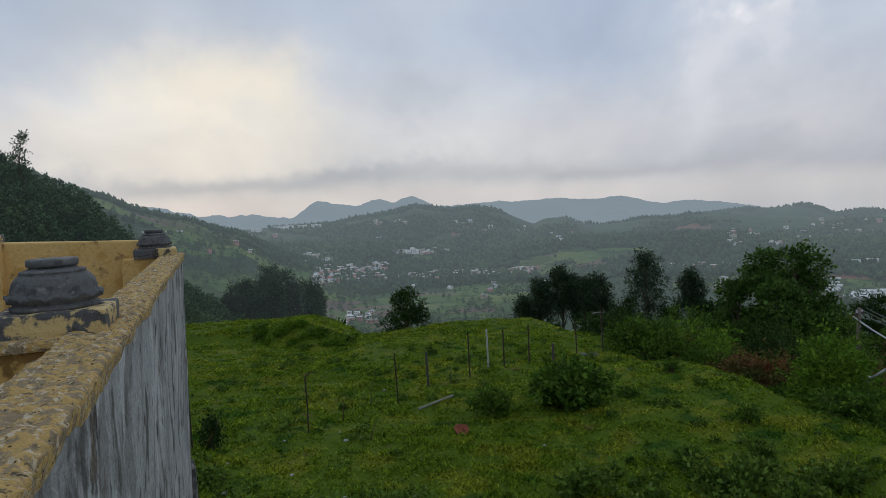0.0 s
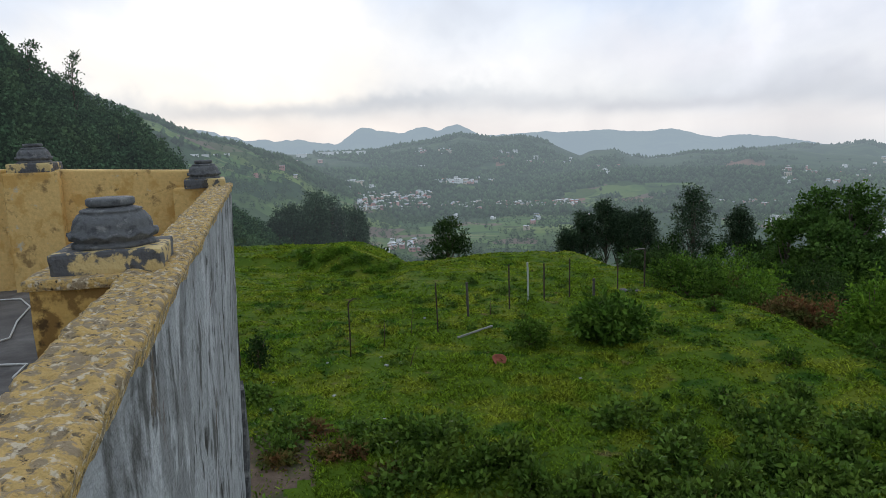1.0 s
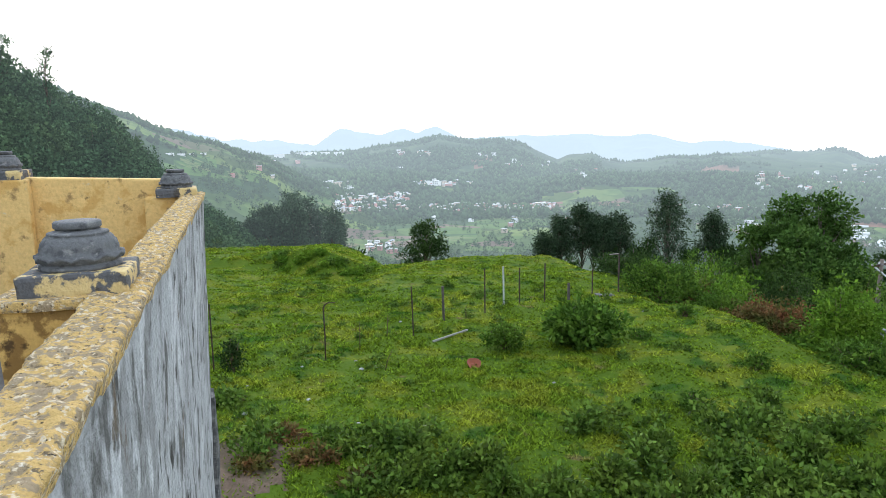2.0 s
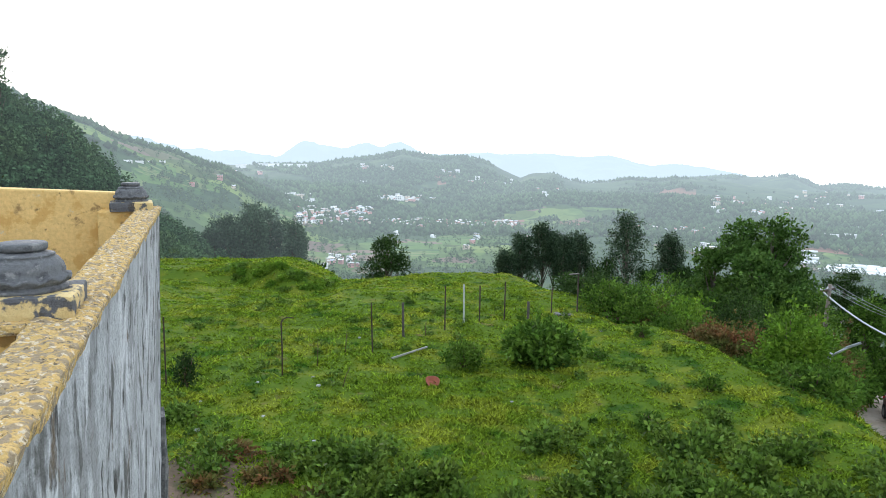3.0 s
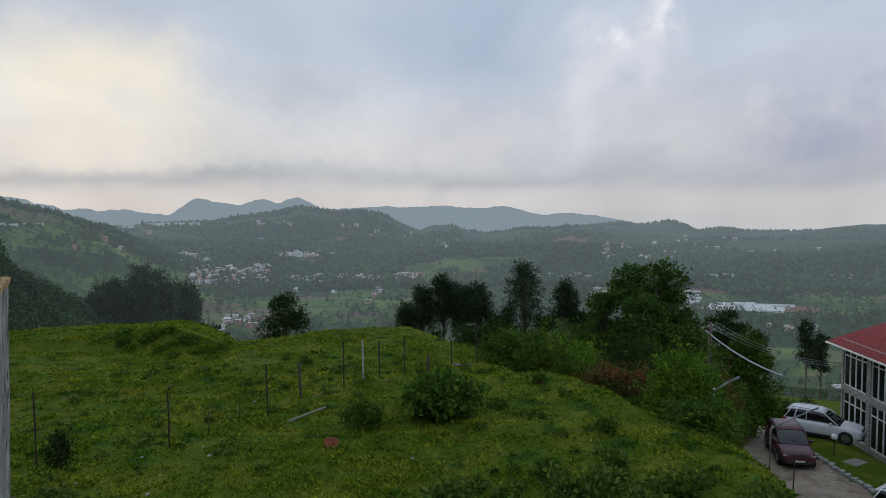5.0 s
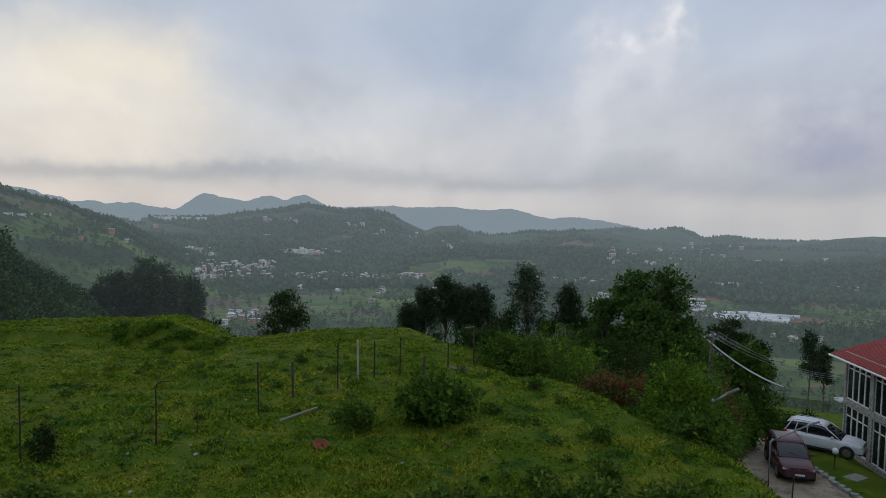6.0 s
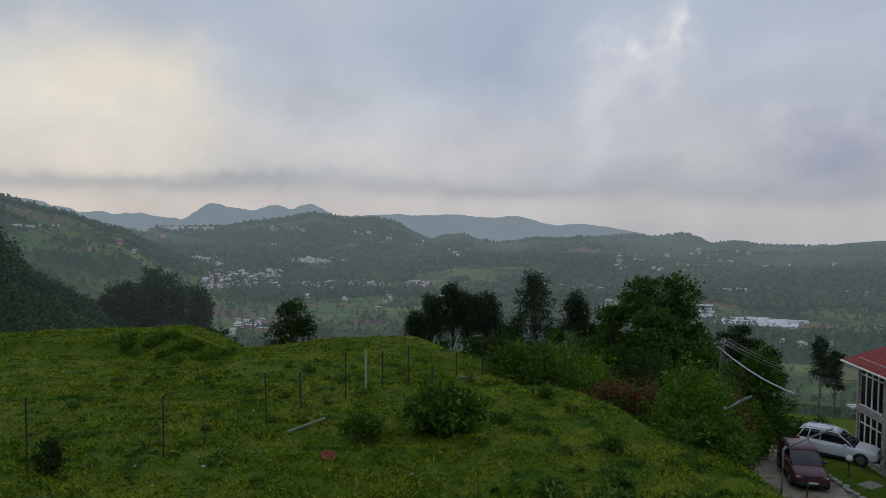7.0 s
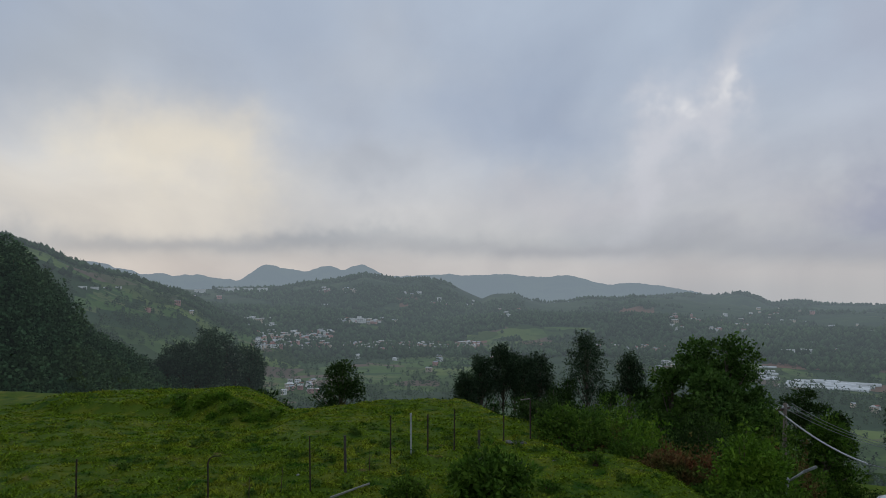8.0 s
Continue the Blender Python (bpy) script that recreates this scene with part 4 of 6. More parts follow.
        tree(x, y, topz - b, gum_lobes(seed, w * 1.25, n + 16, max(0.2, 1 - 1.5 * w / (topz - b)), 0.85), LEAF_GUM, "tall sparse gum tree with pale limbs", seed, 7000, 0.27, "gum_tree", 0.18, G, hollow=0.2, droop=0.6)
    D = "dark trees below the knoll"
    for az, r, topz, w, seed in ((12.9, 88, -7.2, 5.0, 71), (13.9, 90, -6.6, 4.4, 72), (17.2, 90, -8.0, 4.6, 73), (19.8, 92, -7.6, 4.6, 74), (21.2, 88, -6.5, 4.5, 75), (4.2, 80, -8.0, 4.6, 76), (2.2, 82, -9.0, 4.2, 77), (16.1, 80, -8.2, 4.2, 78), (-1.2, 85, -9.8, 4.5, 79), (7.9, 80, -7.2, 4.2, 80), (10.6, 80, -7.4, 4.0, 81),
                                 (-10.2, 62, -3.9, 4.5, 82), (-12.6, 66, -4.6, 4.6, 83), (-8.9, 70, -6.4, 3.6, 84)):
        x, y = polar(az, r)
        b = land_at(x, y)
        h = max(3.0, topz - b)
        tree(x, y, h, round_lobes(seed, w, 18, 0.3, 0.9, 0.19), LEAF_DARK, "dark bushy tree below the knoll", seed, 3600, 0.34, group=D, base=topz - h)
    # by the lane and the house
    for az, r, topz, w, seed, m, nm in ((33.0, 46, -1.7, 4.4, 91, LEAF_BUSH, "tree"), (31.8, 40, -3.4, 3.4, 92, LEAF_BUSH, "tree"), (33.2, 68, -4.9, 3.4, 93, LEAF_DARK, "tree"), (30.0, 38, -2.9, 3.2, 95, LEAF_BUSH, "tree")):
        x, y = polar(az, r)
        b = land_at(x, y)
        tree(x, y, topz - b, round_lobes(seed, w, 24, 0.2, 0.9, 0.18), m, "leafy tree above the lane", seed, 8000, 0.22, nm)
    for az, r, topz, w, seed in ((36.3, 118, -11.4, 2.8, 94), (37.2, 122, -14.0, 2.8, 96)):
        x, y = polar(az, r)
        b = land_at(x, y)
        tree(x, y, topz - b, gum_lobes(seed, w, 12, 0.5, 0.3), LEAF_GUM, "slim dark tree beyond the green field", seed, 3200, 0.32, "tree", 0.15, hollow=0.3)
    x, y = polar(31.15, 66)
    b = land_at(x, y)
    h = -3.1 - b
    tree(x, y, h, [(0.2, 0, 0.96, 0.9, 0.35), (-0.7, 0.2, 0.90, 1.1, 0.32), (0.9, -0.2, 0.86, 1.2, 0.32), (-1.1, 0, 0.80, 1.2, 0.3), (0.7, 0.3, 0.76, 1.3, 0.3), (-0.5, -0.5, 0.70, 1.1, 0.28), (1.2, 0.2, 0.67, 0.8, 0.25), (-0.9, 0.1, 0.62, 0.7, 0.22)],
         LEAF_DARK, "dark layered pine with a bare trunk", 97, 6500, 0.2, "pine_tree", 0.14, hollow=0.3)
    for k, (x, y, w, h) in enumerate(((27.6, 41.0, 3.2, 2.6), (29.5, 40, 3.4, 2.8), (33, 46, 3.6, 3.0), (30.5, 47.5, 3.6, 2.4), (36, 52, 4.4, 3.2), (27.5, 52, 4.4, 3.0), (22.5, 38, 3.4, 3.2))):
        shrub(x, y, w, h, LEAF_DARK if k % 2 else LEAF_BUSH, "dark hedge bush round the green field", 100 + k, 2600, 0.17, group="field hedge")


plants()


def turf():
    """Short grass and low weeds over the meadow."""
    rng = np.random.default_rng(5)
    m, per = 70000, 6
    n = m * per
    r = 7.5 + 34 * rng.random(m) ** 1.15
    a = np.radians(rng.uniform(-32, 38, m))
    tuft = np.repeat(np.arange(m), per)
    tall = np.repeat(rng.uniform(0.5, 1.5, m), per)
    r = r[tuft]
    x = r * np.sin(a[tuft]) + 0.05 * (0.6 + r / 30) * rng.normal(size=n)
    y = r * np.cos(a[tuft]) + 0.05 * (0.6 + r / 30) * rng.normal(size=n)
    clump = fbm(x / 0.55, y / 0.55, 3, 91) + 0.6 * fbm(x / 3.5, y / 3.5, 2, 92)
    keep = (x < np.interp(y, EDGE_Y, EDGE_X) + 5.5) & (clump + 0.35 * rng.normal(size=n) > -0.28)
    u = x * -0.34 + y * 0.94
    keep &= ~((x * 0.94 + y * 0.34 < 0.75) & (u < 5.1))
    soil = (np.abs(x + 3.4 + 0.35 * (y - 10)) < 0.95) & (y < 12.2)
    keep &= ~(soil & (rng.random(n) < 0.85))
    x, y, clump = x[keep], y[keep], clump[keep]
    n = len(x)
    z = land(x, y) - 0.01
    h = rng.uniform(0.022, 0.055, n) * tall[keep] * (1 + 1.6 * np.clip(clump, 0, 1)) * np.where(rng.random(n) < 0.03, 1.5, 1)
    w = rng.uniform(0.014, 0.03, n) * (0.7 + r[keep] / 26)
    t = rng.uniform(0, 6.28, n)
    lean = rng.normal(size=(n, 2)) * h[:, None] * 0.9
    p = np.stack([x, y, z], -1)
    s = np.stack([np.cos(t) * w, np.sin(t) * w, 0 * t], -1)
    tip = p + np.stack([lean[:, 0], lean[:, 1], h], -1)
    v = np.stack([p - s, p + s, tip], 1).reshape(-1, 3)
    me = mesh_of("meadow_grass", v, np.arange(3 * n).reshape(n, 3), BLADE)
    tagged(new("meadow_grass", me), "short grazed green grass over the knoll", "grass", kind="stuff")


def weeds():
    """Leafy weeds in the strip nearest the house."""
    rng = np.random.default_rng(8)
    vs, fs, n0 = [], [], 0
    spots = []
    for _ in range(900):
        x, y = rng.uniform(-5.5, 9.5), 8.6 + 5.0 * rng.random() ** 1.4
        dens = fbm(np.array([x / 1.3]), np.array([y / 1.3]), 3, 44)[0] + 0.30 * (12.5 - y) / 3 + 0.05 * (x - 1)
        if dens > 0.27 and not (x * 0.94 + y * 0.34 < 0.9 and x * -0.34 + y * 0.94 < 5.2):
            spots.append((x, y, rng.uniform(0.16, 0.42)))
    for _ in range(420):
        x, y = rng.uniform(-8, 9), rng.uniform(13, 28)
        if fbm(np.array([x / 1.1]), np.array([y / 1.1]), 3, 45)[0] > 0.16:
            spots.append((x, y, rng.uniform(0.08, 0.2)))
    for x, y, h in spots:
        k = int(50 + 200 * h)
        z = land_at(x, y)
        pos, out = crown_points(rng, [(x, y, z + h * 0.45, h * 0.75, h * 0.75, h * 0.6), (x + h * 0.5, y + 0.1, z + h * 0.3, h * 0.5, h * 0.5, h * 0.4)], k, hollow=0.2, lumps=0.7)
        pos[:, 2] = np.maximum(pos[:, 2], z + 0.01)
        v, f = leaves(rng, pos, out, 0.07 + 0.13 * h, 0.05, 0.6)
        vs.append(v)
        fs.append(f + n0)
        n0 += len(v)
    me = mesh_of("low_weeds", np.concatenate(vs), np.concatenate(fs), LEAF_NETTLE)
    tagged(new("low_weeds", me), "low leafy weeds growing through the grass", "weeds", kind="stuff")


turf()
weeds()

# ---------------------------------------------------------------- fence posts and litter on the meadow
RUST = material("rusted_iron", (0.045, 0.035, 0.03), 0.8, [(0.55, (0.10, 0.05, 0.03))], 14.0, 60.0, 0.4, metal=0.3)
PALE = material("pale_post_paint", (0.42, 0.43, 0.40), 0.85, [(0.6, (0.22, 0.22, 0.19))], 8.0, 50.0, 0.3)
WOOD = material("grey_timber", (0.06, 0.05, 0.042), 0.9, [(0.55, (0.10, 0.085, 0.07))], 8.0, 50.0, 0.4)
CONCRETE = material("pale_concrete", (0.25, 0.24, 0.20), 0.9, [(0.58, (0.18, 0.19, 0.15))], 7.0, 50.0, 0.5)
CLAY = material("terracotta", (0.24, 0.065, 0.032), 0.85, [(0.58, (0.20, 0.06, 0.035))], 9.0, 60.0, 0.4)
STONE = material("pale_fieldstone", (0.30, 0.30, 0.28), 0.9, [(0.58, (0.25, 0.26, 0.22))], 9.0, 60.0, 0.5)


def angle_post(x, y, h, size=0.035, mat=RUST, lean=(0, 0), hook=False, label="rusted angle-iron fence post standing in the grass"):
    top = thing("fence_post", label, "post", "meadow fence posts", at=pose(x, y, land_at(x, y) - 0.05))
    bm = bmesh.new()
    if mat is RUST and not hook:
        box(bm, (-size / 2, -size / 2, 0), (size / 2, -size / 2 + 0.008, h + 0.05), 0.002)
        box(bm, (-size / 2, -size / 2 + 0.009, 0), (-size / 2 + 0.008, size / 2, h + 0.05), 0.002)
        for k in range(3):
            box(bm, (-size / 2 - 0.004, -0.004, h * (0.35 + 0.25 * k)), (-size / 2 + 0.012, 0.006, h * (0.35 + 0.25 * k) + 0.012), 0.001)
    elif hook:
        pts = [(0, 0, 0), (0.01, 0, h * 0.5), (0, 0, h - 0.12), (0.04, 0, h - 0.02), (0.14, 0, h + 0.04), (0.32, 0.02, h + 0.03)]
        tube(bm, pts, [0.02, 0.02, 0.02, 0.018, 0.014, 0.008], 8)
    else:
        box(bm, (-size / 2, -size / 2, 0), (size / 2, size / 2, h + 0.05), 0.008)
    for v in bm.verts:
        v.co.x += lean[0] * v.co.z
        v.co.y += lean[1] * v.co.z
    part("shaft", bm, mat, top)
    return top


def meadow_bits():
    for x, y, h, sz, lean in ((-6.15, 16.45, 1.75, 0.04, (0.0, 0.0)), (-1.33, 19.75, 1.53, 0.04, (-0.02, 0)), (0.82, 22.5, 1.52, 0.045, (0.0, 0)), (2.04, 23.65, 1.3, 0.05, (0, 0)),
                              (2.97, 24.3, 1.42, 0.045, (0.01, 0)), (4.89, 25.7, 0.98, 0.045, (0, 0))):
        angle_post(x, y, h, sz, RUST, lean)
    angle_post(-3.39, 17.06, 1.6, hook=True, label="rusted iron rod post bent over at the top")
    angle_post(-0.51, 21.4, 1.12, 0.075, WOOD, (-0.02, 0), label="thick dark timber fence post")
    angle_post(3.85, 24.45, 0.66, 0.085, WOOD, (0, 0), label="short dark timber stump post")
    angle_post(1.48, 23.4, 1.36, 0.06, PALE, (-0.01, 0), label="white painted concrete fence post")
    lamp = angle_post(5.93, 26.0, 1.5, 0.05, RUST, (0, 0), label="iron post carrying a small flat lamp")
    part("lamp_head", box(bmesh.new(), (-0.2, -0.08, 1.53), (0.16, 0.08, 1.56), 0.012, pose(0, 0, 0, 0, -6, 0)), WOOD, lamp)
    # fallen concrete post
    a, b = Vector((-0.7, 19.0, land_at(-0.7, 19.0) + 0.05)), Vector((0.28, 20.17, land_at(0.28, 20.17) + 0.06))
    bm = box(bmesh.new(), (-0.026, -0.026, 0), (0.026, 0.026, (b - a).length), 0.01)
    for v in bm.verts:
        v.co = v.co + 0.008 * noise.noise_vector(v.co * 5)
    ob = part("fallen_post", bm, CONCRETE)
    ob.matrix_basis = Matrix.Translation(a) @ (b - a).to_track_quat("Z", "Y").to_matrix().to_4x4()
    tagged(ob, "pale concrete post lying in the grass", "post")
    # broken terracotta basin
    bm = lathe(bmesh.new(), [(0.10, 0.0), (0.17, 0.02), (0.215, 0.10), (0.225, 0.105), (0.205, 0.10), (0.16, 0.035), (0.09, 0.018)], 28, lambda a, i: (0.012 * math.sin(3 * a), 0.02 * math.sin(2 * a + 1)))
    ob = part("clay_basin", bm, CLAY)
    ob.matrix_basis = pose(0.49, 16.7, land_at(0.49, 16.7) + 0.05, 38, 8, 10) @ Matrix.Scale(0.82, 4)
    tagged(ob, "broken terracotta basin tilted in the grass", "basin")
    # flat slab by the last posts
    ob = part("stone_slab", box(bmesh.new(), (-0.35, -0.2, 0), (0.35, 0.2, 0.1), 0.03), RUBBLE)
    ob.matrix_basis = pose(5.3, 25.4, land_at(5.3, 25.4) - 0.02, 0, 4, 12)
    tagged(ob, "grey stone slab lying by the posts", "stone")
    # pale stones and scraps
    rng = np.random.default_rng(77)
    spots = [(-4.4, 13.6, 0.12), (-2.35, 16.5, 0.09), (-2.0, 16.7, 0.10), (-2.6, 17.1, 0.06), (-1.8, 13.0, 0.10), (0.75, 11.7, 0.08), (-3.9, 16.6, 0.06), (-0.4, 15.0, 0.05), (4.9, 20.6, 0.09),
             (-3.2, 14.4, 0.07), (2.4, 15.4, 0.06), (-1.9, 21.2, 0.07), (6.0, 22.2, 0.08), (-4.9, 15.3, 0.05), (3.2, 13.4, 0.05)]
    for x, y, s in spots:
        s *= 0.72
        bm = bmesh.new()
        bmesh.ops.create_icosphere(bm, subdivisions=2, radius=s)
        off = Vector((x, y, 0))
        for v in bm.verts:
            v.co = v.co * (1 + 0.5 * noise.noise(v.co * (1.1 / s) + off))
            v.co.z *= 0.5
        ob = part("stone", bm, STONE)
        ob.matrix_basis = pose(x, y, land_at(x, y) + s * 0.15, 0, 0, rng.uniform(0, 360))
        tagged(ob, "small pale stone lying in the grass", "stone", "meadow stones")
    # dry sticks standing in the grass
    for x, y, h, lx in ((-2.1, 19.5, 0.75, 0.05), (-2.7, 18.3, 0.8, 0.02), (-1.75, 16.5, 0.55, 0.2), (0.2, 21.6, 0.6, 0.0)):
        bm = tube(bmesh.new(), [(0, 0, -0.05), (lx * 0.4, 0.01, h * 0.5), (lx, 0, h)], [0.014, 0.011, 0.005], 6)
        tube(bm, [(lx * 0.5, 0.01, h * 0.6), (lx * 0.5 + 0.08, 0.04, h * 0.85)], [0.007, 0.003], 5)
        ob = part("dry_stick", bm, TWIG)
        ob.matrix_basis = pose(x, y, land_at(x, y))
        tagged(ob, "thin dry stick standing in the grass", "stick", "dry sticks")


meadow_bits()

# ---------------------------------------------------------------- the house and cars by the lane
TIN = material("red_painted_tin", (0.30, 0.035, 0.03), 0.55, [(0.58, (0.20, 0.03, 0.025)), (0.66, (0.26, 0.09, 0.06))], 1.6, 12.0, 0.15, spec=0.4)
FACADE = material("pale_stone_facing", (0.42, 0.40, 0.37), 0.9, [(0.52, (0.18, 0.17, 0.155)), (0.62, (0.40, 0.38, 0.35))], 7.0, 30.0, 0.7, 14.0)
FRAME = material("white_window_paint", (0.74, 0.74, 0.72), 0.5, [(0.62, (0.45, 0.45, 0.43))], 4.0, 40.0, 0.1)
DARKROOF = material("dark_roof_felt", (0.05, 0.052, 0.055), 0.8, None, 3, 20, 0.3)


def glass_material(name, tint, rough=0.06):
    m = material(name, tint, rough, None, 3, 3, 0, spec=0.7)
    return m


PANE = glass_material("dark_window_glass", (0.012, 0.016, 0.017))
CAR_GLASS = glass_material("tinted_car_glass", (0.012, 0.014, 0.016), 0.04)


def corrugated(x0, x1, z0, z1, y0, y1, pitch=0.16, amp=0.022):
    """Tin sheet sloping from (x0, z0) to (x1, z1), ribs running up the slope."""
    k = int((y1 - y0) / pitch * 6)
    y = np.linspace(y0, y1, k)
    w = amp * np.sin(2 * np.pi * y / pitch)
    g = []
    for t in (0.0, 0.5, 1.0):
        g.append(np.stack([0 * y + x0 + t * (x1 - x0), y, z0 + t * (z1 - z0) + w], -1))
    for t in (1.0, 0.5, 0.0):
        g.append(np.stack([0 * y + x0 + t * (x1 - x0), y, z0 + t * (z1 - z0) + w - 0.012], -1))
    p = np.stack(g, 0)
    n = 6
    i, j = np.meshgrid(np.arange(n), np.arange(k - 1), indexing="ij")
    i2 = (i + 1) % n
    f = np.stack([i * k + j, i * k + j + 1, i2 * k + j + 1, i2 * k + j], -1).reshape(-1, 4)
    return p.reshape(-1, 3), f


RUST_TIN = material("rusted_tin", (0.14, 0.075, 0.05), 0.75, [(0.52, (0.24, 0.20, 0.18)), (0.6, (0.07, 0.04, 0.03))], 9.0, 40.0, 0.3, metal=0.2)


def tin_heap():
    """Scrap roofing propped in the grass at the foot of the terrace wall."""
    x, y = -7.76, 16.48
    top = thing("tin_scrap", "rusty corrugated tin sheets heaped in the grass", "tin sheet", at=pose(x, y, land_at(x, y) - 0.02, 0, 0, 20))
    for k, (dy, tilt, w) in enumerate(((0.0, 52, 0.35), (0.07, 58, 0.30))):
        v, f = corrugated(-w, w, 0.0, 0.0, 0.0, 0.62, 0.10, 0.02)
        ob = part("sheet", mesh_of("sheet", v, f, RUST_TIN, True), None, top)
        ob.matrix_basis = pose(0.03 * k, dy, 0.02, tilt, 0, 3 * k)


tin_heap()


def lane_house():
    # local: x into the house, y along the front towards the terrace, z up
    top = thing("house", "two-storey house with red tin roof and wide windows", "house", at=pose(29.4, 36.0, -7.5, 0, 0, -11) @ Matrix.Scale(1.17, 4))
    L = -17.0
    bm = bmesh.new()
    for lo, hi in (((0.0, L, 0), (0.3, 0, 0.35)), ((0.0, L, 2.42), (0.3, 0, 2.72)), ((0.0, L, 4.72), (0.3, 0, 5.0))):
        box(bm, lo, hi, 0.015)
    bays, step = 7, 2.4
    for k in range(bays + 1):
        y = -k * step
        for z0, z1 in ((0.352, 2.418), (2.722, 4.718)):
            box(bm, (0.004, y - 0.16, z0), (0.296, y - 0.004 if k == 0 else y + 0.16, z1), 0.015)
    part("wall", bm, FACADE, top, "pale stone-faced wall with piers")
    bm = bmesh.new()
    box(bm, (0.31, -0.3, 0), (7.0, -0.002, 4.98))
    box(bm, (6.7, L, 0), (7.0, -0.31, 4.98))
    box(bm, (0.31, L, 2.45), (6.69, -0.31, 2.7))
    part("back_wall", bm, FACADE, top)
    for k in range(bays):
        for z0, z1 in ((0.36, 2.41), (2.73, 4.71)):
            ya, yb = -(k + 1) * step + 0.165, -k * step - 0.165
            n = 4
            win = part("window", box(bmesh.new(), (0.06, ya, z0 - 0.005), (0.15, yb, z0 + 0.05), 0.008), FRAME, top, "white framed window of four lights")
            for q in range(n + 1):
                y = ya + (yb - ya) * q / n
                part("mullion", box(bmesh.new(), (0.07, max(ya, y - 0.045), z0 + 0.05), (0.14, min(yb, y + 0.045), z1), 0.006), FRAME, win)
            for z in (z0 + (z1 - z0) * 0.74, z1 - 0.06):
                part("rail", box(bmesh.new(), (0.075, ya, z), (0.135, yb, z + 0.06), 0.006), FRAME, win)
            for q in range(n):
                y, y2 = ya + (yb - ya) * q / n, ya + (yb - ya) * (q + 1) / n
                part("pane", box(bmesh.new(), (0.10, y + 0.028, z0 + 0.05), (0.108, y2 - 0.028, z1 - 0.05)), PANE, win)
    v, f = corrugated(-0.55, 3.2, 4.80, 6.0, L - 0.6, 0.4)
    part("roof", mesh_of("roof", v, f, TIN, True), None, top, "red corrugated tin roof")
    v, f = corrugated(3.2, 7.6, 6.0, 4.75, L - 0.6, 0.4)
    part("roof", mesh_of("roof", v, f, TIN, True), None, top, "red corrugated tin roof")
    bm = bmesh.new()
    tube(bm, [(3.2, L - 0.6, 6.03), (3.2, 0.4, 6.03)], 0.09, 8)
    part("ridge_cap", bm, TIN, top)
    part("roof_box", box(bmesh.new(), (3.6, L + 1, 5.4), (6.8, -1.2, 6.35), 0.03), DARKROOF, top, "dark flat roof block")
    bm = bmesh.new()
    tube(bm, [(-0.59, L - 0.6, 4.74), (-0.59, 0.4, 4.74)], 0.05, 6)
    part("gutter", bm, FRAME, top, "white gutter under the eave")
    for z in (2.55, 2.85, 3.1):
        part("balcony_rail", box(bmesh.new(), (0.3, 0.002, z), (2.2, 0.55, z + 0.07), 0.01), FRAME, top)
    part("balcony_floor", box(bmesh.new(), (-0.12, 0.002, 2.4), (2.4, 0.7, 2.5), 0.01), FRAME, top, "white balcony slab")


lane_house()


def loft(bm, stations, sides=20, power=0.42):
    """Rounded-box sections along x: (x, half width, low, high)."""
    rings = []
    for x, hw, z0, z1 in stations:
        ring = []
        for k in range(sides):
            a = 2 * math.pi * (k + 0.5) / sides
            c, s = math.cos(a), math.sin(a)
            ring.append(bm.verts.new((x, hw * math.copysign(abs(c) ** power, c), (z0 + z1) / 2 + (z1 - z0) / 2 * math.copysign(abs(s) ** power, s))))
        rings.append(ring)
    for a, b in zip(rings, rings[1:]):
        for k in range(sides):
            f = bm.faces.new((a[k], b[k], b[(k + 1) % sides], a[(k + 1) % sides]))
            f.smooth = True
    bm.faces.new(rings[0])
    bm.faces.new(list(reversed(rings[-1])))
    return bm


TYRE = material("tyre_rubber", (0.015, 0.015, 0.016), 0.85, None, 8, 60, 0.3)
RIM = material("alloy_rim", (0.35, 0.35, 0.36), 0.35, None, 8, 60, 0.0, metal=0.9)
TRIM = material("black_car_trim", (0.018, 0.018, 0.02), 0.6, None, 8, 60, 0.1)
LAMP = material("clear_lamp_lens", (0.55, 0.56, 0.58), 0.15, None, 8, 60, 0.0, spec=0.7)
RED_LAMP = material("red_lamp_lens", (0.35, 0.02, 0.02), 0.2, None, 8, 60, 0.0)
PLATE = material("white_plate", (0.7, 0.7, 0.68), 0.5, None, 8, 60, 0.0)
WHITE_PAINT = material("white_car_paint", (0.72, 0.73, 0.74), 0.3, [(0.66, (0.6, 0.6, 0.58))], 2, 20, 0.0, spec=0.6)
MAROON_PAINT = material("maroon_car_paint", (0.085, 0.022, 0.028), 0.3, [(0.66, (0.07, 0.018, 0.02))], 2, 20, 0.0, spec=0.6)


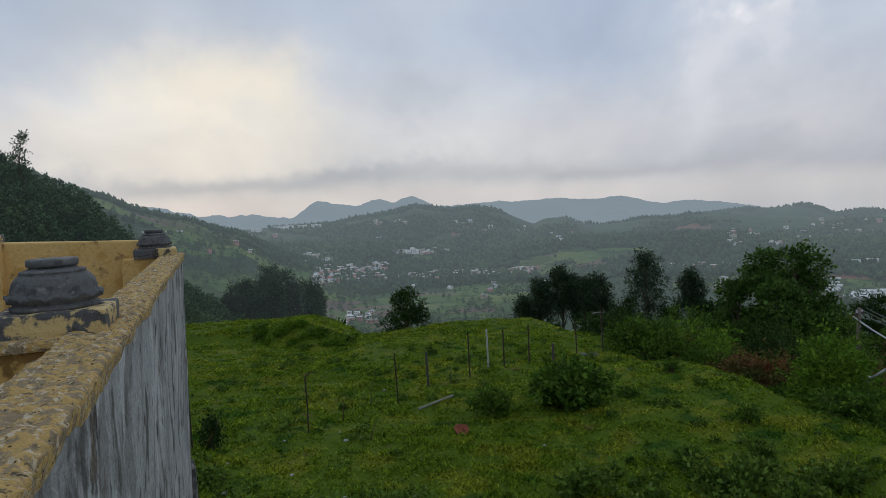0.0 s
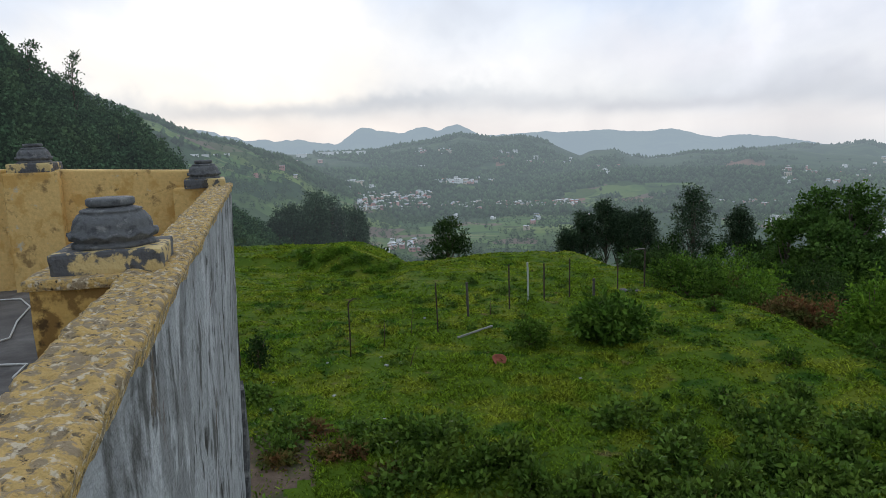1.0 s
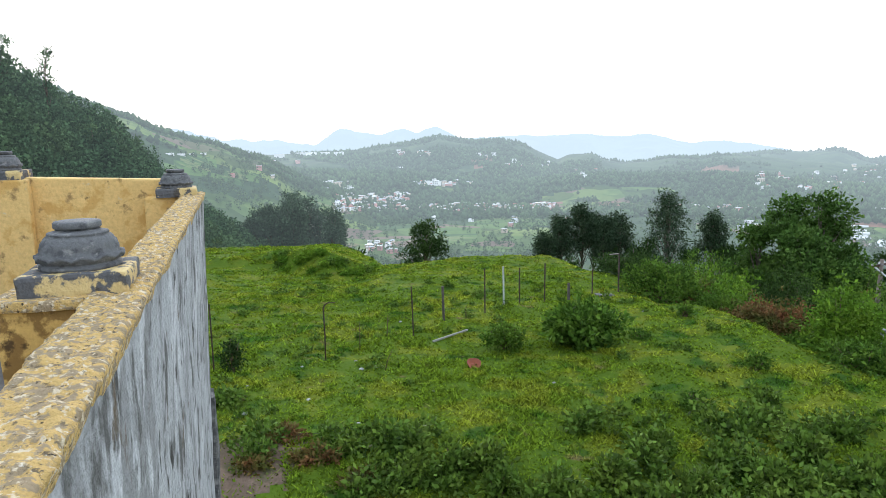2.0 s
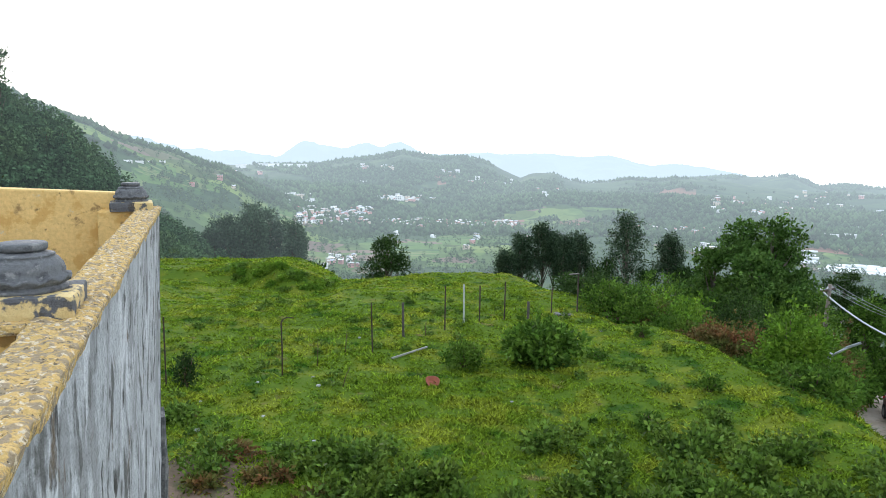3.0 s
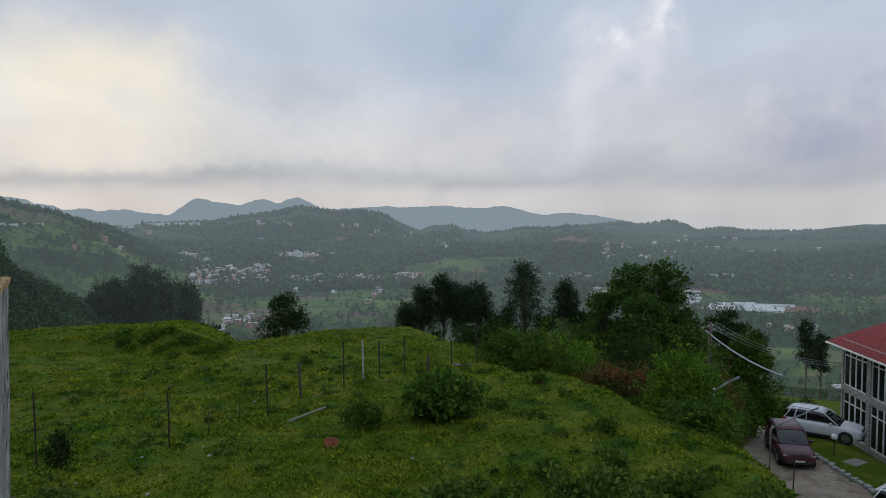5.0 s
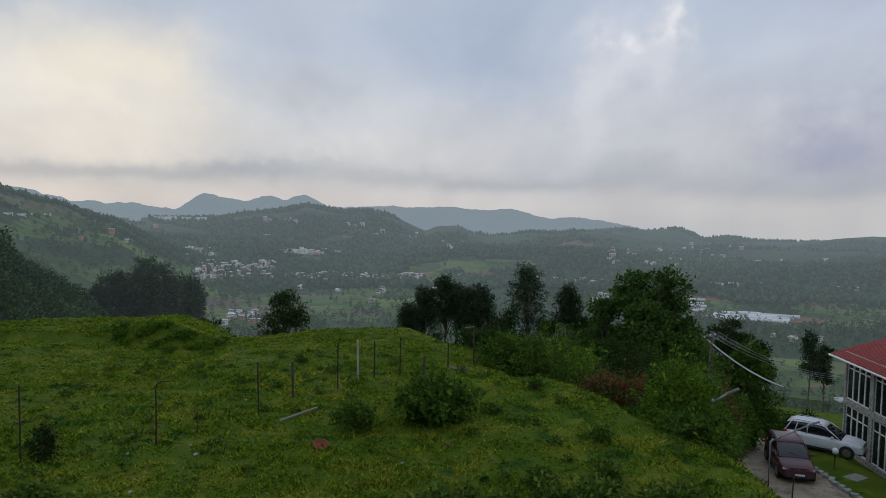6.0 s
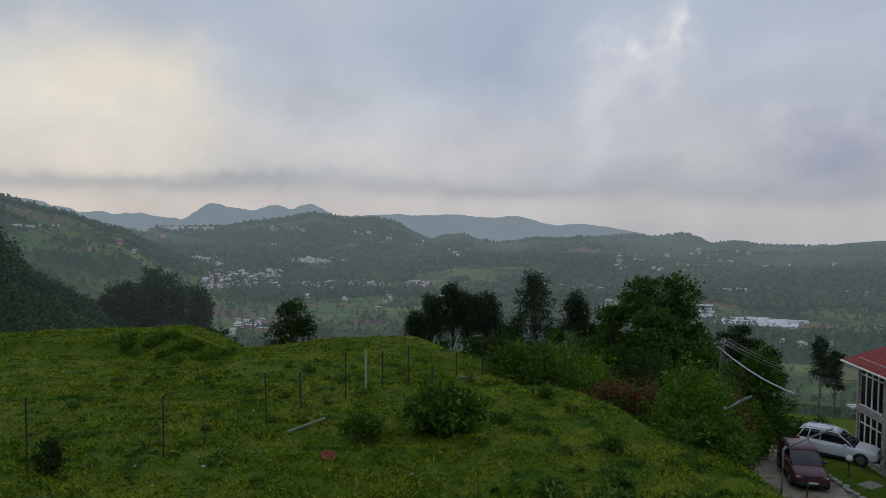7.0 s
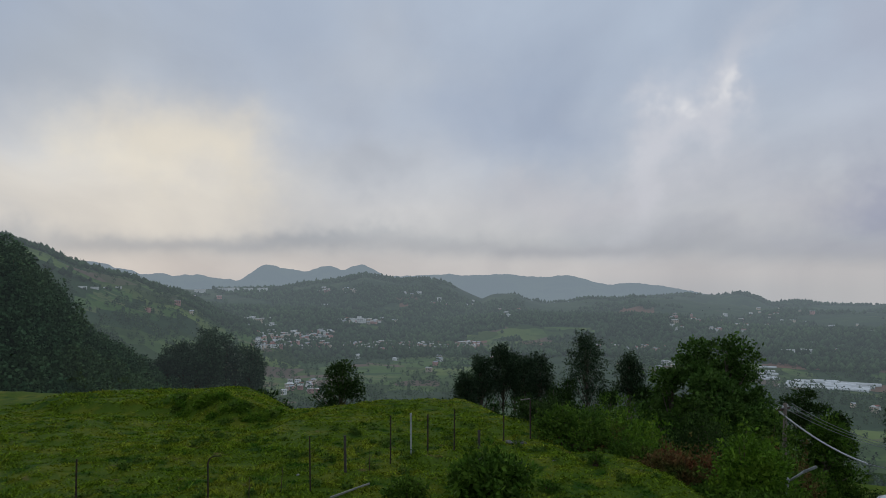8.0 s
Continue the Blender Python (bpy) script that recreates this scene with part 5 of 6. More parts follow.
def car(x, y, z, turn, paint, label):
    """A compact sport-utility car; local x is its nose."""
    top = thing("car", label, "car", "parked cars", at=pose(x, y, z, 0, 0, turn) @ Matrix.Scale(0.9, 4))
    body = loft(bmesh.new(), [(-2.12, 0.70, 0.42, 0.80), (-2.05, 0.82, 0.30, 1.02), (-1.75, 0.89, 0.24, 1.08), (-1.0, 0.90, 0.23, 1.06), (0.2, 0.90, 0.23, 1.04), (0.85, 0.90, 0.23, 1.02), (1.35, 0.88, 0.24, 0.99), (1.8, 0.85, 0.26, 0.92), (2.05, 0.78, 0.30, 0.82), (2.13, 0.66, 0.40, 0.70)], 24)
    part("body", body, paint, top)
    part("cabin", loft(bmesh.new(), [(-2.0, 0.66, 0.95, 1.05), (-1.86, 0.74, 0.95, 1.38), (-1.62, 0.74, 0.95, 1.55), (-0.9, 0.76, 0.95, 1.61), (-0.1, 0.76, 0.95, 1.60), (0.22, 0.74, 0.95, 1.52), (0.65, 0.74, 0.95, 1.28), (1.02, 0.76, 0.93, 1.02)], 24, 0.38), CAR_GLASS, top, "dark tinted windows")
    part("roof", loft(bmesh.new(), [(-1.92, 0.60, 1.44, 1.50), (-1.62, 0.67, 1.52, 1.60), (-0.9, 0.69, 1.57, 1.645), (-0.1, 0.69, 1.56, 1.635), (0.20, 0.66, 1.50, 1.555)], 20, 0.4), paint, top)
    for s in (-1, 1):
        for a, b in (((-1.98, 0.80 * s, 1.0), (-1.66, 0.69 * s, 1.55)), ((-0.78, 0.815 * s, 1.0), (-0.74, 0.72 * s, 1.58)), ((0.92, 0.79 * s, 1.0), (0.18, 0.68 * s, 1.54)), ((-1.45, 0.81 * s, 1.0), (-1.3, 0.71 * s, 1.57))):
            part("pillar", tube(bmesh.new(), [a, b], 0.035, 6), paint, top)
        bm = tube(bmesh.new(), [(-1.6, 0.60 * s, 1.62), (-1.5, 0.60 * s, 1.68), (-0.2, 0.60 * s, 1.68), (-0.05, 0.60 * s, 1.62)], 0.02, 6)
        part("roof_rail", bm, RIM, top)
        part("mirror", loft(bmesh.new(), [(0.48, 0.06, 1.0, 1.12), (0.55, 0.10, 0.97, 1.15), (0.66, 0.06, 1.0, 1.12)], 12), paint, top).location = (0, 0.96 * s, 0)
        part("sill_trim", box(bmesh.new(), (-1.25, 0.885 * s - 0.02, 0.22), (1.2, 0.885 * s + 0.02, 0.36), 0.015), TRIM, top)
        part("headlight", loft(bmesh.new(), [(1.86, 0.16, 0.66, 0.76), (2.0, 0.17, 0.66, 0.77), (2.09, 0.13, 0.67, 0.75)], 12), LAMP, top).location = (0, 0.62 * s, 0)
        part("tail_light", loft(bmesh.new(), [(-2.08, 0.14, 0.84, 0.98), (-1.98, 0.17, 0.82, 1.0), (-1.8, 0.12, 0.84, 0.98)], 12), RED_LAMP, top).location = (0, 0.70 * s, 0)
        for bm_x, mat in ((-0.35, paint), (-1.15, paint)):
            part("door_handle", box(bmesh.new(), (bm_x, 0.9 * s - 0.015, 0.86), (bm_x + 0.2, 0.9 * s + 0.02, 0.895), 0.008), mat, top)
        for wx in (-1.30, 1.32):
            arch = lathe(bmesh.new(), [(0.345, -0.02), (0.40, -0.02), (0.40, 0.03), (0.345, 0.03)], 28)
            bmesh.ops.transform(arch, matrix=pose(wx, 0.885 * s, 0.35, 90, 0, 0), verts=arch.verts)
            part("wheel_arch", arch, TRIM, top)
            tyre = lathe(bmesh.new(), [(0.20, -0.10), (0.31, -0.11), (0.34, -0.08), (0.345, 0), (0.34, 0.08), (0.31, 0.11), (0.20, 0.10)], 28)
            bmesh.ops.transform(tyre, matrix=pose(0, 0, 0, 90, 0, 0), verts=tyre.verts)
            wheel = part("wheel", tyre, TYRE, top)
            wheel.location = (wx, 0.80 * s, 0.343)
            bm = lathe(bmesh.new(), [(0.06, 0.10), (0.20, 0.085), (0.225, 0.115), (0.21, 0.118)], 24)
            for q in range(5):
                box(bm, (-0.03, 0.05, 0.095), (0.03, 0.21, 0.12), 0.006, pose(0, 0, 0, 0, 0, 72 * q))
            bmesh.ops.transform(bm, matrix=pose(0, 0, 0, -90 * s, 0, 0), verts=bm.verts)
            part("rim", bm, RIM, wheel)
    bm = bmesh.new()
    for q in range(5):
        box(bm, (2.04, -0.46, 0.54 + 0.06 * q), (2.125, 0.46, 0.565 + 0.06 * q), 0.008)
    part("grille", bm, TRIM, top)
    part("bumper", loft(bmesh.new(), [(1.9, 0.80, 0.26, 0.44), (2.12, 0.72, 0.28, 0.44), (2.19, 0.60, 0.31, 0.42)], 16), TRIM, top)
    part("rear_bumper", loft(bmesh.new(), [(-2.19, 0.62, 0.32, 0.50), (-2.12, 0.76, 0.28, 0.52), (-1.9, 0.82, 0.26, 0.5)], 16), TRIM, top)
    part("number_plate", box(bmesh.new(), (2.185, -0.26, 0.43), (2.2, 0.26, 0.53), 0.004), PLATE, top)
    part("windscreen_wiper", tube(bmesh.new(), [(0.99, 0.3, 1.06), (0.80, -0.2, 1.2)], 0.01, 5), TRIM, top)
    return top


def face(dx, dy):
    return math.degrees(math.atan2(dy, dx))


car(26.3, 33.3, land_at(26.3, 33.3), face(0.68, -0.73), WHITE_PAINT, "white sport-utility car parked before the house")
car(22.6, 30.8, land_at(22.6, 30.8), face(-0.36, -0.93), MAROON_PAINT, "maroon sport-utility car parked on the stony lane")
car(22.6, 22.4, land_at(22.6, 22.4), face(0.45, -0.89), WHITE_PAINT, "white car parked on the lane's edge")

GALV = material("galvanised_pole", (0.30, 0.31, 0.31), 0.55, [(0.6, (0.2, 0.2, 0.2))], 5, 40, 0.1, metal=0.4)
CABLE_WHITE = material("white_cable_sheath", (0.62, 0.62, 0.62), 0.6, None, 4, 20, 0.0)
CABLE_GREY = material("grey_wire", (0.22, 0.23, 0.24), 0.6, None, 4, 20, 0.0)
GLOBE = material("milky_lamp_globe", (0.75, 0.75, 0.74), 0.35, None, 4, 20, 0.0)


def lane_lights():
    def street_lamp(x, y, pole_top, head, label):
        z = land_at(x, y)
        top = thing("street_lamp", label, "lamp", "lane lamps", at=pose(x, y, z - 0.1))
        b = Vector((0, 0, pole_top - z + 0.1))
        h = Vector(head) - Vector((x, y, z - 0.1))
        part("pole", tube(bmesh.new(), [(0, 0, 0), b * 0.96, b + (h - b) * 0.06], [0.055, 0.05, 0.045], 10), GALV, top)
        part("arm", tube(bmesh.new(), [b * 0.97, b + (h - b) * 0.55], [0.035, 0.03], 8), GALV, top)
        hd = box(bmesh.new(), (-0.04, -0.022, 0), (0.04, 0.022, (h - b).length * 0.5), 0.02)
        ob = part("lamp_head", hd, GALV, top, "long pale lamp head")
        ob.matrix_basis = Matrix.Translation(b + (h - b) * 0.5) @ (h - b).to_track_quat("Z", "X").to_matrix().to_4x4()

    street_lamp(19.25, 27.3, -3.55, (20.75, 26.25, -2.45), "grey street lamp with slanting arm beside the lane")
    street_lamp(12.25, 19.75, 0.5, (12.9, 19.35, 0.95), "grey street lamp half hidden in the thicket")
    # globe lamp on the verge
    z = land_at(24.9, 30.6)
    top = thing("garden_lamp", "white globe lamp on a short dark post", "lamp", at=pose(24.9, 30.6, z - 0.02))
    part("post", lathe(bmesh.new(), [(0.07, 0), (0.07, 0.06), (0.03, 0.08), (0.03, 0.72), (0.06, 0.74), (0.06, 0.78)], 14), RUST, top)
    bm = bmesh.new()
    bmesh.ops.create_uvsphere(bm, u_segments=20, v_segments=12, radius=0.16)
    for v in bm.verts:
        v.co.z += 0.92
    for f in bm.faces:
        f.smooth = True
    part("globe", bm, GLOBE, top)
    # thin stake by the lane
    ob = part("stake", tube(bmesh.new(), [(0, 0, -0.1), (0.03, 0, 1.0), (0.08, 0, 2.0)], [0.03, 0.028, 0.02], 7), RUST)
    ob.matrix_basis = pose(19.4, 25.9, land_at(19.4, 25.9))
    tagged(ob, "thin rusty stake standing by the lane", "stake")
    # electricity pole with its cables to the house
    px, py = 20.3, 34.55
    z = land_at(px, py)
    pole = thing("utility_pole", "weathered concrete electricity pole leaning over bushes", "pole", at=pose(px, py, z - 0.1))
    H = -0.2 - z
    part("shaft", tube(bmesh.new(), [(0, 0, 0), (0.05, 0, H * 0.5), (0.12, 0, H + 0.1)], [0.14, 0.12, 0.09], 10), BARK, pole)
    part("cross_arm", box(bmesh.new(), (-0.6, -0.05, H - 0.25), (0.7, 0.05, H - 0.15), 0.01, pose(0, 0, 0, 0, 0, 35)), RUST, pole)
    for k in (-0.45, 0.0, 0.5):
        bm = lathe(bmesh.new(), [(0.03, 0), (0.05, 0.02), (0.03, 0.05), (0.045, 0.08), (0.02, 0.12)], 10)
        ob = part("insulator", bm, GLOBE, pole)
        ob.location = (k * 0.82, k * 0.57, H - 0.145)
    def cable(a, b, sag, r, mat, label):
        a, b = Vector(a), Vector(b)
        pts = [a.lerp(b, t) - Vector((0, 0, sag * 4 * t * (1 - t))) for t in np.linspace(0, 1, 25)]
        ob = part("cable", tube(bmesh.new(), pts, r, 6), mat)
        tagged(ob, label, "cable", "overhead cables")
    cable((20.0, 34.7, -0.48), (23.39, 32.65, -2.76), 0.28, 0.045, CABLE_WHITE, "thick white overhead cable sagging from the pole")
    cable((23.39, 32.65, -2.76), (29.3, 36.0, -4.45), 0.05, 0.016, CABLE_GREY, "thin grey wire running on to the house")
    for k, dz in ((-0.3, 0.0), (0.1, 0.1), (0.45, 0.2)):
        cable((20.4 + k, 34.5 + 0.5 * k, -0.3 + dz * 0.3), (29.3, 36.0 + k * 0.3, -3.3 + dz), 0.5, 0.014, CABLE_GREY, "thin grey overhead wire between pole and house")
    # pale edging stones along the lane
    rng = np.random.default_rng(31)
    for k in range(14):
        y = 25.0 + 0.42 * k
        x = 23.35 + 0.06 * (y - 24) + rng.uniform(-0.06, 0.06)
        bm = box(bmesh.new(), (-0.16, -0.13, -0.05), (0.16, 0.13, 0.16), 0.05)
        for v in bm.verts:
            v.co += 0.05 * noise.noise_vector(v.co * 4 + Vector((k * 3.1, 0, 0)))
        ob = part("edging_stone", bm, STONE)
        ob.matrix_basis = pose(x, y, land_at(x, y), 0, 0, rng.uniform(0, 90))
        tagged(ob, "whitewashed edging stone along the lane", "stone", "lane edging")
    ob = part("manhole_slab", box(bmesh.new(), (-0.5, -0.35, -0.05), (0.5, 0.35, 0.06), 0.02), CONCRETE)
    ob.matrix_basis = pose(25.2, 29.5, land_at(25.2, 29.5), 0, 0, 20)
    tagged(ob, "flat concrete slab in the verge", "slab")


lane_lights()

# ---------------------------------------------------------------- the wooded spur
# leaf colours with the same emissive haze mixed over them
WOOD_LEAF = hazed(material("spur_wood_leaf", (0.052, 0.10, 0.044), 0.9, [(0.55, (0.085, 0.14, 0.055)), (0.62, (0.034, 0.07, 0.034))], 0.05, 2.0, 0, leaf=0.15, island=0.45, spec=0.06))
GROVE_LEAF = hazed(material("grove_leaf", (0.062, 0.098, 0.05), 0.7, [(0.55, (0.05, 0.08, 0.042))], 0.05, 2.0, 0, leaf=0.1, island=0.35, spec=0.05))
VALLEY_LEAF = hazed(material("valley_tree_leaf", (0.045, 0.085, 0.028), 0.8, [(0.55, (0.075, 0.12, 0.038))], 0.01, 1.0, 0, island=0.5, spec=0.1))
RIDGE_LEAF = hazed(material("ridge_wood_leaf", (0.042, 0.074, 0.03), 0.9, [(0.55, (0.065, 0.105, 0.04))], 0.006, 0.6, 0, island=0.5, spec=0.1))


def wood(name, label, mat, seed, spots, per, leaf, high, wide):
    """Many trees in one mesh of leaf clumps; spots: (x, y, size)."""
    rng = np.random.default_rng(seed)
    sp = np.array(spots)
    n = len(sp)
    z = land(sp[:, 0], sp[:, 1])
    idx = np.repeat(np.arange(n), per)
    d = rng.normal(size=(n * per, 3))
    d /= np.linalg.norm(d, axis=1, keepdims=True)
    s = sp[idx, 2]
    h = rng.uniform(0.0, 1.0, n * per)
    w = np.sqrt(np.clip(1.05 - h, 0.02, 1)) * (0.55 + 0.45 * np.minimum(1, h * 4))
    sway = rng.normal(size=(n, 4, 2))[idx, np.minimum(3, (h * 4).astype(int))] * 0.22
    rad = (0.55 + 0.45 * rng.random(n * per)) * wide * s * w
    px = sp[idx, 0] + (d[:, 0] + sway[:, 0]) * rad
    py = sp[idx, 1] + (d[:, 1] + sway[:, 1]) * rad
    pz = z[idx] + s * high * (0.12 + 0.86 * h) + d[:, 2] * 0.04 * high * s
    pos = np.stack([px, py, pz], -1)
    v, f = leaves(rng, pos, d, leaf * 1.0, 0.3, 0.8)
    tagged(new(name, mesh_of(name, v, f, mat)), label, "woodland", kind="stuff")


def blobs(name, label, mat, seed, spots, high, wide):
    """Far trees, each a rough lump of its own."""
    rng = np.random.default_rng(seed)
    base = np.array([(1, 0, -0.1), (0.31, 0.95, 0.0), (-0.81, 0.59, -0.1), (-0.81, -0.59, 0.0), (0.31, -0.95, -0.1), (0, 0, 1.0), (0, 0, -1.0)])
    tri = np.array([(k, (k + 1) % 5, 5) for k in range(5)] + [((k + 1) % 5, k, 6) for k in range(5)])
    sp = np.array(spots)
    n = len(sp)
    z = land(sp[:, 0], sp[:, 1])
    s = sp[:, 2][:, None, None]
    v = base[None] * (1 + 0.28 * rng.normal(size=(n, len(base), 1)))
    v = v * np.array([wide, wide, high / 2]) * s
    v[..., 0] += sp[:, 0][:, None]
    v[..., 1] += sp[:, 1][:, None]
    v[..., 2] += (z[:, None] + s[:, :, 0] * high * 0.42)
    f = tri[None] + (np.arange(n) * len(base))[:, None, None]
    tagged(new(name, mesh_of(name, v.reshape(-1, 3), f.reshape(-1, 3), mat)), label, "woodland", kind="stuff")


def scatter(seed, n, az, r, test):
    rng = np.random.default_rng(seed)
    a = np.radians(rng.uniform(az[0], az[1], n))
    d = np.sqrt(rng.uniform(r[0] ** 2, r[1] ** 2, n))
    x, y = d * np.sin(a), d * np.cos(a)
    k = test(x, y, np.degrees(a), d, rng.random(n))
    s = rng.uniform(0.5, 1.45, n)
    return np.stack([x, y, s], -1)[k]


def woods():
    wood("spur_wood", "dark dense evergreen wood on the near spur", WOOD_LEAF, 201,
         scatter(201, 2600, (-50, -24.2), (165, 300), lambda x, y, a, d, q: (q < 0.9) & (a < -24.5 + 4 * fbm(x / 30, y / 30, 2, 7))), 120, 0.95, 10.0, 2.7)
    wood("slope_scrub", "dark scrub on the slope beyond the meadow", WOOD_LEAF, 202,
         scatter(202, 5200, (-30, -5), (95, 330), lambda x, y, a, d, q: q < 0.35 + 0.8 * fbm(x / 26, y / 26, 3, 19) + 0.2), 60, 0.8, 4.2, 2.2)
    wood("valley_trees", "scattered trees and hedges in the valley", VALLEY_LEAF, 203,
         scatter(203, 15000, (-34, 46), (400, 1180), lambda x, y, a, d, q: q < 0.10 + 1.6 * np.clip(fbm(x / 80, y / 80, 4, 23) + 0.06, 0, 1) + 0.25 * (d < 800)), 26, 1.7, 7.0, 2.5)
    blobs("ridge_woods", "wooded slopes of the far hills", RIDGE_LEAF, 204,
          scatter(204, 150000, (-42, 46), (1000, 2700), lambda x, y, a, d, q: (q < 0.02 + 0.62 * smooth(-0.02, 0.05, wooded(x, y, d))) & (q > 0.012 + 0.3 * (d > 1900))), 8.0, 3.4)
    # the tall grove on the spur's end
    rng = np.random.default_rng(205)
    for k in range(20):
        az, r = rng.uniform(-18.4, -11.6), rng.uniform(262, 300)
        x, y = polar(az, r)
        b = land_at(x, y)
        edge = 1 - abs(az + 15) / 4.2
        h = (-15 - 9 * rng.random() - 8 * (1 - edge)) - b
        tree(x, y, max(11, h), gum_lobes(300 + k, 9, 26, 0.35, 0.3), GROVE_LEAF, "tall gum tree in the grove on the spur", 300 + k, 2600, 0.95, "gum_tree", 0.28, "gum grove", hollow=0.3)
    for az, topel, k in ((-34.7, 7.1, 0), (-32.1, 6.4, 1), (-36.3, 6.9, 2)):
        x, y = polar(az, 240)
        b = land_at(x, y)
        h = 6.3 + 240 * math.tan(radians(topel)) - b
        tree(x, y, h, gum_lobes(340 + k, 6.0, 9, 0.5, 0.45), WOOD_LEAF, "lone tall gum standing above the spur wood", 340 + k, 800, 0.8, "gum_tree", 0.3, "spur gums", hollow=0.3, lean=(1.0, 0))
    for az, r, h, k in ((-28.4, 235, 16, 0), (-29.4, 238, 13, 1), (-27.6, 240, 12, 2)):
        x, y = polar(az, r)
        tree(x, y, h, [(0, 0, s, 3.4 * (1.05 - s), 1.6) for s in (0.25, 0.38, 0.5, 0.62, 0.74, 0.85, 0.94)], WOOD_LEAF, "dark conical conifer at the edge of the wood", 350 + k, 1500, 1.0, "conifer", 0.3, "spur conifers", hollow=0.4)


woods()

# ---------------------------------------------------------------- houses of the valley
# far walls and roofs also glow slightly with painted haze
HOUSE_WHITE = hazed(material("far_white_wall", (0.80, 0.78, 0.74), 0.85, None, 0.2, 1.0, 0, own=0.2))
HOUSE_CREAM = hazed(material("far_cream_wall", (0.58, 0.46, 0.34), 0.85, None, 0.2, 1.0, 0, own=0.2))
HOUSE_PINK = hazed(material("far_pink_wall", (0.52, 0.26, 0.22), 0.85, None, 0.2, 1.0, 0, own=0.2))
ROOF_RED = hazed(material("far_tile_roof", (0.30, 0.10, 0.06), 0.85, None, 0.2, 1.0, 0, own=0.3))
ROOF_GREY = hazed(material("far_sheet_roof", (0.42, 0.43, 0.44), 0.7, None, 0.2, 1.0, 0, own=0.3))
ROOF_WHITE = hazed(material("far_flat_roof", (0.66, 0.65, 0.62), 0.8, None, 0.2, 1.0, 0, own=0.2))
FAR_PANE = hazed(material("far_window", (0.03, 0.035, 0.04), 0.3, None, 0.2, 1.0, 0))
SHEETING = hazed(material("greenhouse_sheeting", (0.74, 0.74, 0.72), 0.5, [(0.6, (0.55, 0.56, 0.54))], 0.05, 0.5, 0, own=0.15))


def far_house(lx, ly, lz, wall, roof, label, pitched=True, name="house", windows=3, group="valley houses"):
    top = thing(name, label, "house", group)
    part("wall", box(bmesh.new(), (-lx / 2, -ly / 2, -13), (lx / 2, ly / 2, lz)), wall, top)
    bm = bmesh.new()
    if pitched:
        e, h = 0.6, ly * 0.22
        v = [bm.verts.new(p) for p in ((-lx / 2 - e, -ly / 2 - e, lz), (lx / 2 + e, -ly / 2 - e, lz), (lx / 2 + e, ly / 2 + e, lz), (-lx / 2 - e, ly / 2 + e, lz), (-lx / 2 - e, 0, lz + h), (lx / 2 + e, 0, lz + h))]
        for q in ((0, 1, 5, 4), (2, 3, 4, 5), (0, 4, 3), (1, 2, 5), (3, 2, 1, 0)):
            bm.faces.new([v[i] for i in q])
    else:
        box(bm, (-lx / 2 - 0.3, -ly / 2 - 0.3, lz + 0.01), (lx / 2 + 0.3, ly / 2 + 0.3, lz + 0.5))
    part("roof", bm, roof, top)
    for k in range(windows):
        x = lx * ((k + 0.5) / windows - 0.5)
        for z in (1.0, 4.2) if lz > 5 else (1.0,):
            part("window", box(bmesh.new(), (x - 0.7, -ly / 2 - 0.06, z), (x + 0.7, -ly / 2 + 0.05, z + 1.5)), FAR_PANE, top)
    return top


